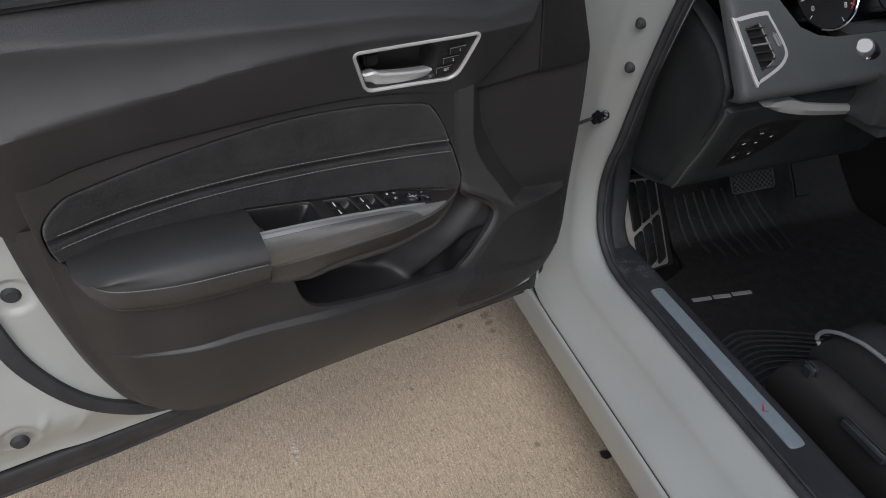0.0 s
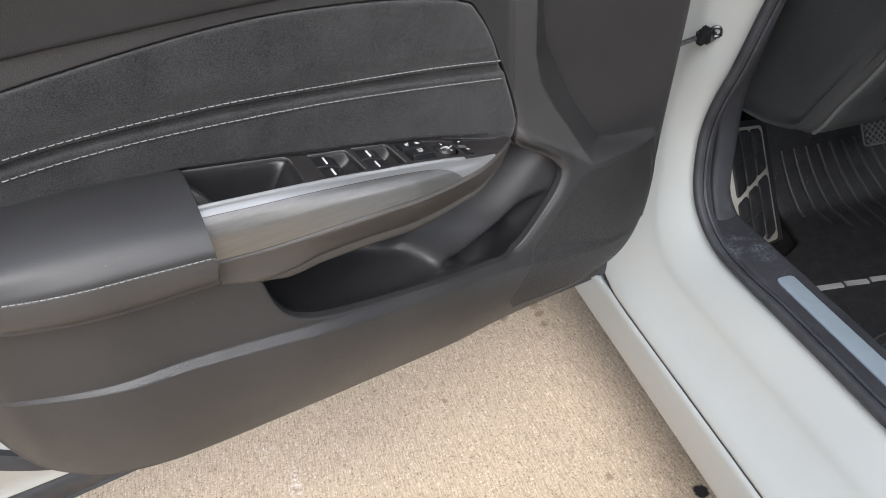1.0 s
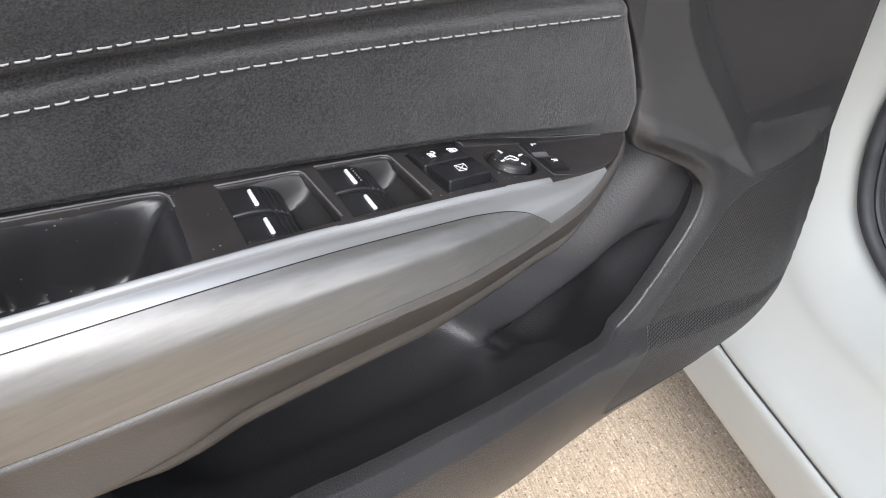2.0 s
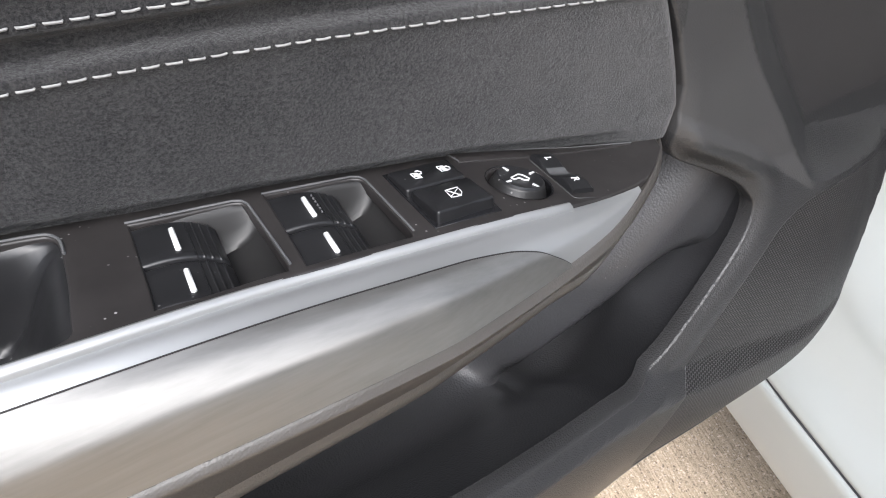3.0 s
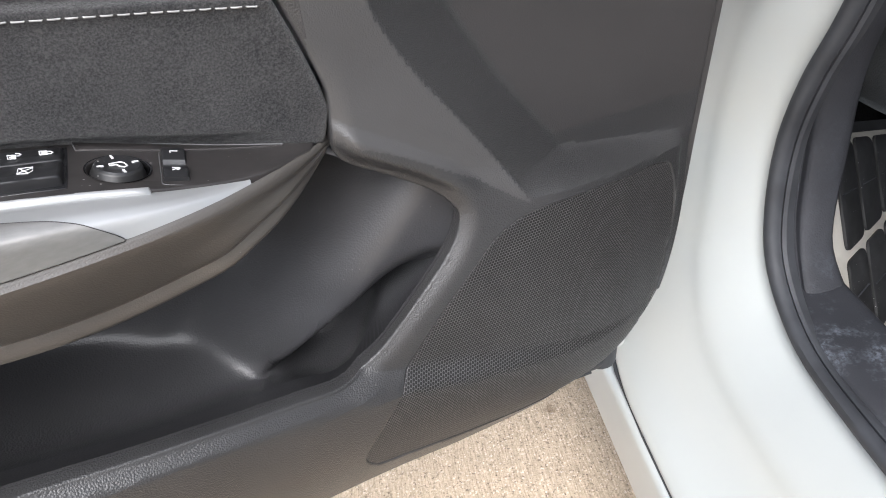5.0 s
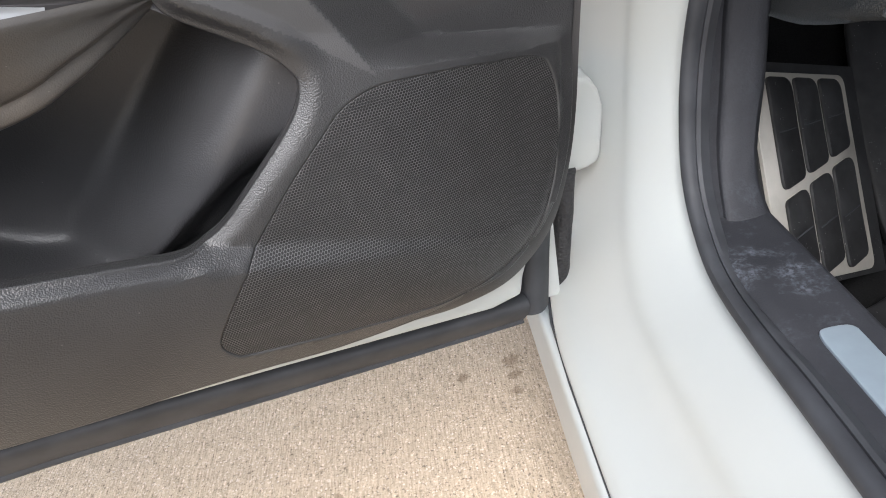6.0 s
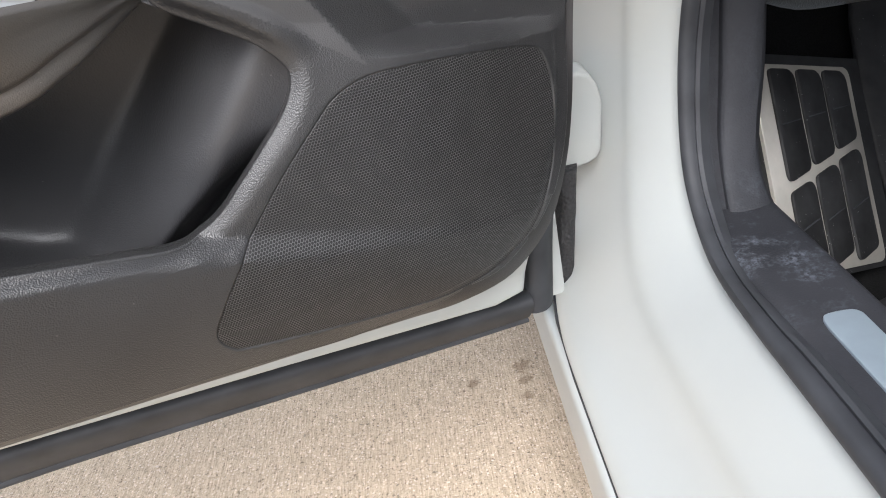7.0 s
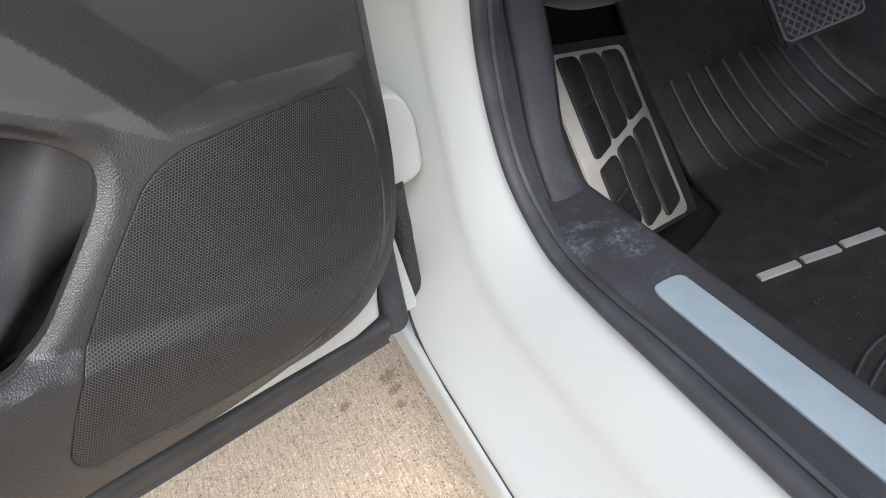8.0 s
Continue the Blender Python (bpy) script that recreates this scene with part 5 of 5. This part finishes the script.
# sill trim and scuff plate
rows = []
for y in np.linspace(-0.8, 1.822, 60):
    rows.append([Vector((x, y, z)) for x, z in curve([(1.146, 0.355), (1.149, 0.369), (1.157, 0.3735), (1.176, 0.3725), (1.192, 0.372), (1.204, 0.3725), (1.211, 0.370), (1.214, 0.362), (1.216, 0.33), (1.218, 0.25)], 3)])
part("sill_trim", skin(rows), SILLTRIM, car, "scuffed dark plastic sill trim")
rows = []
for p, q in zip(curve([(1.150, 1.8235, 0.366), (1.162, 1.868, 0.42), (1.166, 1.884, 0.47), (1.166, 1.884, 0.53), (1.166, 1.862, 0.60), (1.168, 1.80, 0.74), (1.172, 1.70, 0.95)], 5),
                curve([(1.214, 1.8235, 0.366), (1.212, 1.852, 0.40), (1.222, 1.872, 0.47), (1.222, 1.874, 0.53), (1.218, 1.855, 0.60), (1.205, 1.80, 0.74), (1.205, 1.70, 0.95)], 5)):
    p, q = Vector(p), Vector(q)
    out = Vector((-0.35, -0.9, 0.1))
    rows.append([p + Vector((0.004, 0.02, -0.01)), p, p.lerp(q, 0.25) + out * 0.012, p.lerp(q, 0.40) + out * 0.010, p.lerp(q, 0.46) + out * 0.016, p.lerp(q, 0.7) + out * 0.017, q + out * 0.006, q + Vector((0.004, 0.05, -0.02)), q + Vector((0.006, 0.14, -0.02))])
part("kick_trim", skin([[Vector(c) for c in curve(r, 3)] for r in rows]), SILLTRIM, car, "dark plastic footwell side trim")
SC_OUT = curve([(1.168, 1.660), (1.1695, 1.669), (1.174, 1.6725), (1.188, 1.6725), (1.192, 1.668)], 3) + curve([(1.194, 1.31), (1.193, 1.302), (1.189, 1.299), (1.173, 1.299), (1.169, 1.303)], 3)
plate2 = part("scuff_plate", sheet(SC_OUT, lambda a, b: np.full_like(a, 0.3752), (), 0.02, 0.0008, 0.004, flat), SCUFF, car, "brushed alloy scuff plate")
part("badge", skin([[Vector((1.1865, 1.383, 0.3763)), Vector((1.1855, 1.3825, 0.3763))], [Vector((1.1765, 1.366, 0.3763)), Vector((1.174, 1.368, 0.3763))], [Vector((1.1835, 1.364, 0.3763)), Vector((1.182, 1.366, 0.3763))]]), RED, plate2, "small red badge", normals=False)

# plain cabin that closes the interior
def slab(name, lo, hi, material, label=""):
    return part(name, box(lo, hi, 0.01), material, car, label)


slab("roof", (1.25, -0.9, 1.40), (2.55, 1.25, 1.44), PAINT, "white car roof")
slab("firewall", (1.10, 2.20, 0.2), (2.60, 2.26, 0.98), CARPET)
slab("cowl", (1.20, 1.72, 0.905), (2.60, 2.26, 0.945), PLASTIC)
slab("far_side", (2.60, -0.9, 0.15), (2.66, 2.6, 1.0), PAINT)
slab("cabin_back", (1.14, -0.9, 0.2), (2.66, -0.84, 1.4), CARPET)
slab("underbody", (1.07, -0.9, 0.15), (2.6, 2.6, 0.19), RUBBER)
rows = []
for y in np.linspace(-0.8, 2.2, 100):
    z = 0.228 + 0.28 * max(0.0, (y - 1.95) / 0.27) ** 1.3
    rows.append([Vector((x, y, z)) for x in np.linspace(1.214, 2.60, 16)])
part("carpet", skin(rows), CARPET, car, "black footwell carpet")

# ---------------------------------------------------------------- footwell
mat_thing = thing("floor_mat", (1.45, 1.6, 0.24), "ribbed black rubber floor mat with a grey emblem", "floor mat")
def mat_z(y):
    return 0.2405 + 0.32 * np.maximum(0.0, (y - 1.935) / 0.27) ** 1.25


MATO = curve([(1.232, 1.78), (1.24, 1.80), (1.36, 1.85), (1.40, 1.90), (1.43, 2.10), (1.47, 2.16)], 4) + [(1.90, 2.16), (1.92, 1.42)] + curve([(1.90, 1.33), (1.6, 1.32), (1.27, 1.33), (1.235, 1.36)], 3)
part("mat", sheet(MATO, lambda a, b: mat_z(b), (), 0.014, 0.004, 0.006, flat), MATRUBBER, mat_thing)
for k in range(9):
    x0 = 1.443 + 0.0247 * k
    end = 1.93 - 0.078 * (1 - math.exp(-k / 1.6))
    p = curve([(x0, 2.023), (x0 + 0.002 * k - 0.003, 1.985), (x0 + 0.004 * k - 0.002, 1.935), (x0 + 0.0015 * k, end)], 7)
    part("rib", tube([(a, b, mat_z(b) + 0.0008) for a, b in p], 0.0028, 8), RIB, mat_thing)
for k in range(12):
    y0 = 1.668 - 0.0145 * k
    p = curve([(1.300 - 0.003 * k, y0 - 0.045), (1.36, y0 - 0.022), (1.44, y0 - 0.045), (1.56, y0 - 0.105)], 6)
    part("rib", tube([(a, b, mat_z(b) + 0.002) for a, b in p], 0.0022, 8), RIB, mat_thing)


def slat(a, b, half, name="emblem"):
    a, b = Vector(a), Vector(b)
    d = (b - a).normalized()
    n = Vector((-d.y, d.x, 0)) * half
    bm = bmesh.new()
    lo = [bm.verts.new((p.x, p.y, 0.2405)) for p in (a - n, b - n, b + n, a + n)]
    hi = [bm.verts.new((p.x, p.y, 0.2430)) for p in (a - n * 0.9, b - n * 0.9, b + n * 0.9, a + n * 0.9)]
    bm.faces.new(hi)
    for i in range(4):
        bm.faces.new((lo[i], lo[(i + 1) % 4], hi[(i + 1) % 4], hi[i]))
    return part(name, bm, EMBLEM, mat_thing, "plain raised grey bar")


slat((1.338, 1.760, 0), (1.378, 1.755, 0), 0.0048)
slat((1.384, 1.756, 0), (1.420, 1.750, 0), 0.0048)
slat((1.426, 1.752, 0), (1.467, 1.746, 0), 0.0048)

# footrest: steel frame with rubber inserts
rest = thing("footrest", (1.33, 1.95, 0.3), "brushed steel footrest with black rubber pads", "footrest")
RA, RB, RC, RD = Vector((1.355, 1.890, 0.246)), Vector((1.238, 1.830, 0.289)), Vector((1.2455, 1.938, 0.437)), Vector((1.3625, 1.998, 0.394))


def on_rest(a, b, h):
    """a across (0 inner, 1 outer), b along (0 heel, 1 toe)."""
    lo, hi = RA.lerp(RB, a), RD.lerp(RC, a)
    n = (RB - RA).cross(RD - RA).normalized()
    if n.z < 0:
        n = -n
    return lo.lerp(hi, b) + n * h


rows = [[on_rest(a, b, 0.0) for a in np.linspace(-0.22, 1.5, 8)] for b in np.linspace(-0.05, 1.08, 12)]
part("rest_base", skin(rows), MATRUBBER, rest)


def plate_loop(loop, low, high, shrink):
    """A raised plate over a loop of (across, along) in metres."""
    p = [np.array(q) for q in loop]
    c = np.mean(p, 0)
    bm = bmesh.new()
    rings = []
    for h, k in ((low, 0.0), (high - 0.0008, 0.0), (high, shrink)):
        ring = []
        for q in p:
            d = c - q
            q2 = q + d / np.linalg.norm(d) * k
            ring.append(bm.verts.new(on_rest(q2[0] / 0.138, q2[1] / 0.183, h)))
        rings.append(ring)
    for r, s in zip(rings, rings[1:]):
        for i in range(len(r)):
            j = (i + 1) % len(r)
            bm.faces.new((r[i], r[j], s[j], s[i]))
    bm.faces.new(rings[-1])
    return bm


part("rest_frame", plate_loop(rounded([(-0.004, -0.004), (0.148, -0.004), (0.148, 0.187), (-0.004, 0.187)], (0.010, 0.006, 0.012, 0.010)), 0.0, 0.0040, 0.001), STEEL, rest, "brushed steel frame")
for a in (0.19, 0.49, 0.79):
    for lo, hi in ((0.025, 0.600), (0.645, 1.03)):
        c = []
        for da, b in ((-0.133, lo), (0.133, lo), (0.133, hi), (-0.133, hi)):
            tilt = -0.24 * (a + da - (0.0 if b > 0.5 and b < 0.9 else a))
            top = min(b + tilt, 0.995)
            c.append(((a + da) * 0.138, top * 0.183))
        pad = part("rubber_pad", plate_loop(rounded(c, (0.006, 0.010, 0.006, 0.012)), 0.0030, 0.0068, 0.0012), MATRUBBER, rest)
        mid = [np.mean([c[0], c[3]], 0), np.mean([c[1], c[2]], 0)]
        part("groove", tube([on_rest((mid[0][0] + (mid[1][0] - mid[0][0]) * s) / 0.138, (mid[0][1] + (mid[1][1] - mid[0][1]) * s) / 0.183, 0.0068) for s in np.linspace(0.12, 0.88, 6)], 0.0007, 5), RUBBER, pad)

# brake pedal
pedal = thing("brake_pedal", (1.57, 1.95, 0.36), "black rubber brake pedal with a raised lattice", "pedal")
PM = Matrix.Translation((1.585, 1.957, 0.380)) @ Matrix.Rotation(radians(-32), 4, "X")
pad = part("pad", box((-0.058, -0.004, -0.034), (0.058, 0.008, 0.034), 0.007, 3, None, PM), MATRUBBER, pedal)
for way in (1, -1):
    for k in range(-8, 9):
        # diagonal ribs clipped to the pad
        x0 = k * 0.0115
        ends = [(x0 + way * z, z) for z in np.linspace(-0.029, 0.029, 13) if abs(x0 + way * z) < 0.052]
        if len(ends) > 2:
            part("lattice_rib", tube([PM @ Vector((x, -0.0045, z)) for x, z in (ends[0], ends[-1])], 0.0013, 5), GREYRUBBER, pad)
part("pad_rim", tube([PM @ Vector((x, -0.0042, z)) for x, z in rounded([(-0.054, -0.030), (0.054, -0.030), (0.054, 0.030), (-0.054, 0.030)], (0.008, 0.008, 0.008, 0.008), 5)], 0.0018, 6, True), GREYRUBBER, pad)
part("arm", tube([(1.575, 1.965, 0.37), (1.58, 2.03, 0.50), (1.59, 2.06, 0.72)], 0.009, 8), GLOSS, pedal)
pedal2 = thing("accelerator_pedal", (1.72, 1.97, 0.36), "narrow black rubber accelerator pedal", "pedal")
part("pad", box((-0.024, -0.005, -0.075), (0.024, 0.006, 0.075), 0.006, 3, None, Matrix.Translation((1.722, 1.975, 0.375)) @ Matrix.Rotation(radians(-35), 4, "X")), MATRUBBER, pedal2)

# ---------------------------------------------------------------- dashboard
dash = thing("dashboard", (1.6, 1.75, 0.75), "dark grey dashboard with a silver-rimmed air vent", "dashboard")
# end panel, facing the door opening
END = (curve([(1.885, 0.515), (1.823, 0.521), (1.767, 0.536)], 3) + curve([(1.755, 0.545), (1.714, 0.602), (1.662, 0.690), (1.640, 0.735)], 4)
       + curve([(1.640, 0.765), (1.668, 0.803), (1.715, 0.832), (1.766, 0.853), (1.86, 0.875)], 4) + [(2.1, 0.88), (2.1, 0.56)])


def side(a, h, b):
    return np.stack([h, a, b], -1)


part("end_panel", sheet(END, lambda a, b: 1.2105 - 0.004 * ease(away([END], a, b), 0.0, 0.02) + 0.010 * ease(b, 0.80, 0.53), (), 0.012, 0.003, -0.03, side), DARKSKIN, dash, "dark end panel of the dashboard")


def facia_y(z):
    return along(z, [(0.742, 1.640), (0.750, 1.606), (0.760, 1.602), (0.777, 1.612), (0.85, 1.660), (0.88, 1.682), (0.90, 1.72)])


def lower_y(z):
    return along(z, [(0.535, 1.76), (0.545, 1.728), (0.60, 1.694), (0.65, 1.664), (0.70, 1.640), (0.728, 1.630), (0.738, 1.650)])


def swept(zs, y_of, xs, material, label, name, bend, lead, crown=None):
    """A moulding along x whose outer end is rounded back."""
    rows = []
    for x in xs:
        back = lead * (1 - math.sqrt(max(0.0, 1 - (1 - min(1.0, (x - xs[0]) / 0.012)) ** 2)))
        top = crown(x) if crown else zs[-1]
        rows.append([Vector((x, y_of(z) + bend * (x - xs[0]) + back, z)) for z in zs[0] + (zs - zs[0]) * (top - zs[0]) / (zs[-1] - zs[0])])
    return part(name, skin(rows), material, dash, label)


XS = [1.2125, 1.2135, 1.2155, 1.219, 1.224] + list(np.linspace(1.24, 1.62, 14))
swept(np.linspace(0.742, 0.90, 30), facia_y, XS, DASH, "dark grey upper facia", "upper_facia", 0.02, 0.02, lambda x: along(x, [(1.21, 0.90), (1.277, 0.897), (1.300, 0.872), (1.318, 0.845), (1.345, 0.826), (1.39, 0.818), (1.62, 0.815)]))
swept(np.linspace(0.535, 0.738, 34), lower_y, XS, DARKSKIN, "black lower facia", "lower_facia", 0.03, 0.03)
part("facia_edge", tube([(1.2165, lower_y(z) + 0.004, z) for z in np.linspace(0.548, 0.728, 24)], 0.0035, 6), DASH, dash, "lighter grey edge")


def facia(a, h, b):
    return np.stack([a, facia_y(b) + 0.02 * (a - 1.2125) - h * 0.83, b + h * 0.55], -1)


def facia_pt(x, z, h):
    return Vector(facia(np.array([x]), np.array([h]), np.array([z]))[0])


VENT = curve([(1.236, 0.7795), (1.2175, 0.850), (1.222, 0.855), (1.269, 0.8585), (1.277, 0.852), (1.295, 0.813), (1.291, 0.799), (1.276, 0.789), (1.243, 0.777)], 4, True)
vent = [(p[0], p[1]) for p in VENT]
cx, cz = 1.256, 0.819
MOUTH = [(1.2475, 0.788), (1.230, 0.843), (1.258, 0.848), (1.2755, 0.806), (1.270, 0.798)]
part("vent_rim", sheet(vent, lambda a, b: np.full_like(a, 0.004), [MOUTH], 0.02, 0.0015, 0.004, facia), BRIGHT, dash, "silver vent surround")
part("vent_plate", sheet([(cx + (p[0] - cx) * 0.86, cz + (p[1] - cz) * 0.88) for p in vent], lambda a, b: np.full_like(a, 0.0052), [MOUTH], 0.02, 0.001, 0.003, facia), DASH, dash)
part("vent_mouth", sheet(MOUTH, lambda a, b: np.full_like(a, 0.0012), (), 0.02, 0.0, 0.0, facia), GLOSS, dash)
for k in range(6):
    z = 0.7935 + 0.0095 * k
    x0, x1 = 1.2475 - (z - 0.788) * 0.32, 1.2715 - (z - 0.80) * 0.16 if z > 0.806 else 1.2725
    rows = [[facia_pt(x, z + dz, h) for x in (x0, x1)] for dz, h in ((0.0012, 0.001), (0.0004, 0.006), (-0.0012, 0.006), (-0.0016, 0.001))]
    part("vent_slat", skin(rows), SATIN_DARK if k != 3 else SILVER, dash)
part("vent_wheel", box((-0.0035, -0.004, -0.012), (0.0035, 0.004, 0.012), 0.003, 2, None, Matrix.Translation(facia_pt(1.2795, 0.824, 0.006)) @ Matrix.Rotation(radians(-35), 4, "X") @ Matrix.Rotation(radians(-20), 4, "Y")), SILVER, dash)
# bright blade under the facia
rows = []
for s in np.linspace(0, 1, 18):
    x = 1.273 + 0.21 * s
    hi = along(s, [(0, 0.7315), (0.2, 0.7345), (0.4, 0.722), (1, 0.694)])
    lo = along(s, [(0, 0.7305), (0.2, 0.713), (0.5, 0.697), (1, 0.678)])
    y = lower_y(min(hi, 0.728)) + 0.03 * (x - 1.2125)
    rows.append([Vector((x, y + 0.012, hi + 0.002)), Vector((x, y - 0.006, hi)), Vector((x, y - 0.008, (hi + lo) / 2)), Vector((x, y - 0.002, lo)), Vector((x, y + 0.012, lo - 0.002))])
part("trim_blade", skin(rows), BRIGHT, dash, "silver trim blade")


# switch bank in a rounded panel
def bank(a, h, b):
    return np.stack([a, lower_y(b) + 0.03 * (a - 1.2125) - h * 0.85, b + h * 0.5], -1)


def bank_pt(x, z, h):
    return Vector(bank(np.array([x]), np.array([h]), np.array([z]))[0])


part("switch_bank", sheet(curve([(1.280, 0.592), (1.272, 0.60), (1.270, 0.655), (1.278, 0.682), (1.32, 0.690), (1.380, 0.680), (1.378, 0.668), (1.356, 0.628), (1.312, 0.598)], 4, True), lambda a, b: np.full_like(a, 0.002), (), 0.01, 0.0015, 0.004, bank), SATIN_DARK, dash, "dark switch bank")
for x, z in ((1.285, 0.650), (1.288, 0.616), (1.307, 0.669), (1.309, 0.648), (1.316, 0.618), (1.333, 0.657)):
    m = Matrix.Translation(bank_pt(x, z, 0.003)) @ Matrix.Rotation(radians(30), 4, "X")
    b = part("dash_switch", box((-0.0095, -0.0025, -0.009), (0.0095, 0.004, 0.009), 0.0015, 2, None, m), SATIN_DARK, dash)
    part("print", box((-0.0026, -0.0031, -0.0010), (0.0026, -0.0026, 0.0010), 0.0, 1, None, m @ Matrix.Rotation(radians(-25), 4, "Y")), MARK, b)
# instrument dials
for cx, nums in ((1.441, (("0", -2.55), ("1", 3.1), ("7", 0.10), ("8", -0.62))), (1.592, (("20", 2.7), ("0", -2.6)))):
    m = Matrix.Translation((cx + 0.010, 1.745, 0.848)) @ Matrix.Rotation(radians(62), 4, "X")
    dial = part("dial", disc(0.056, 0.056, -0.003, 0.0, None, m, 40, 0.001), GLOSS, dash, "black instrument dial")
    part("dial_rim", tube([m @ Vector((0.058 * math.cos(a), 0.058 * math.sin(a), 0.002)) for a in np.linspace(-1.9, 0.7, 30)], 0.0020, 6), CHROME, dash)
    part("needle", tube([m @ Vector((0.0, 0.0, 0.003)), m @ Vector((-0.040, -0.006, 0.003))], 0.0011, 5), RED, dial, "red needle")
    part("red_band", tube([m @ Vector((0.050 * math.cos(a), 0.050 * math.sin(a), 0.001)) for a in np.linspace(-0.6, 0.7, 10)], 0.0013, 5), RED, dial)
    for k in range(9):
        a = 3.9 - 0.62 * k
        part("tick", box((0.046, -0.0006, 0.0003), (0.053, 0.0006, 0.0008), 0.0, 1, None, m @ Matrix.Rotation(a, 4, "Z")), MARK, dial)
    for word, a in nums:
        t = lettering(word, 0.012, 0.0002)
        t.transform(m @ Matrix.Translation((0.038 * math.cos(a), 0.038 * math.sin(a), 0.001)))
        part("print", t, MARK, dial, "white numeral", normals=False)
rows = []
for x in np.linspace(1.335, 1.70, 12):
    rows.append([Vector((x, y, z)) for y, z in curve([(1.655, 0.812), (1.69, 0.795), (1.735, 0.775), (1.79, 0.80), (1.80, 0.90)], 4)])
part("cluster_hood", skin(rows), GLOSS, dash, "black instrument recess")
# stalk on the column
col = thing("steering_column", (1.50, 1.60, 0.78), "black steering column with a chrome-tipped stalk", "steering column")
part("shroud", box((1.455, 1.57, 0.66), (1.62, 1.78, 0.79), 0.025, 3), DASH, col)
st = part("stalk", tube([(1.50, 1.66, 0.760), (1.475, 1.647, 0.774), (1.446, 1.637, 0.790), (1.438, 1.634, 0.795)], [0.013, 0.017, 0.0185, 0.0165], 20), GLOSS, col)
m = Matrix.Translation((1.4385, 1.6345, 0.794)) @ Vector((-0.50, -0.45, 0.62)).to_track_quat("Z", "Y").to_matrix().to_4x4()
part("stalk_ring", disc(0.0172, 0.0172, 0.0, 0.0022, None, m, 32, 0.0006), CHROME, st, "chrome ring")
part("stalk_tip", disc(0.0148, 0.0138, 0.002, 0.016, None, m, 32, 0.003), SILVER, st, "satin silver stalk end")

# ---------------------------------------------------------------- seat
seat = thing("bucket_seat", (1.5, 1.1, 0.25), "black leather driver seat with pale piping", "car seat")
rows = []
for s in np.linspace(0, 1, 26):
    y = 1.452 - 0.75 * s
    rise = min(1.0, s / 0.10)
    r = math.sqrt(max(0.0, 1 - (1 - rise) ** 2))
    top = 0.405 + 0.055 * r - 0.02 * s
    rows.append([Vector((x, y, z)) for x, z in curve([(1.345, 0.31), (1.332, 0.34), (1.326, 0.375 + 0.01 * r), (1.340, top - 0.016), (1.372, top), (1.41, top - 0.010), (1.43, top - 0.020), (1.50, top - 0.018), (1.62, top - 0.018), (1.75, top - 0.018), (1.78, top), (1.82, 0.40), (1.82, 0.31)], 3)])
part("cushion", skin(rows, False, True), LEATHER, seat, "black leather seat cushion")
part("piping", tube(curve([(1.338, 1.442, 0.386), (1.333, 1.454, 0.402), (1.333, 1.441, 0.425), (1.335, 1.401, 0.445), (1.335, 1.338, 0.455), (1.333, 1.15, 0.452), (1.33, 0.75, 0.44)], 6), 0.0034, 8), EMBLEM, seat, "pale grey piping")
rows = []
for s in np.linspace(0, 1, 24):
    y = 1.462 - 0.80 * s
    f = math.sqrt(max(0.0, 1 - (1 - min(1.0, s / 0.09)) ** 2))
    rows.append([Vector((x, y, z)) for x, z in curve([(1.30, 0.28), (1.276, 0.282), (1.271, 0.315), (1.277, 0.335 + 0.03 * f), (1.293, 0.348 + 0.035 * f), (1.325, 0.350 + 0.035 * f), (1.35, 0.34)], 3)])
part("side_trim", skin(rows, False, True), NIGHT, seat, "black plastic seat side trim")
part("height_lever", box((1.268, 1.235, 0.364), (1.282, 1.322, 0.386), 0.006, 3), RUBBER, seat, "black seat height lever")
part("tilt_knob", box((1.282, 1.396, 0.368), (1.300, 1.424, 0.398), 0.007, 3), RUBBER, seat)
part("seat_rail", box((1.275, 0.6, 0.24), (1.31, 1.44, 0.31), 0.004), RUBBER, seat)
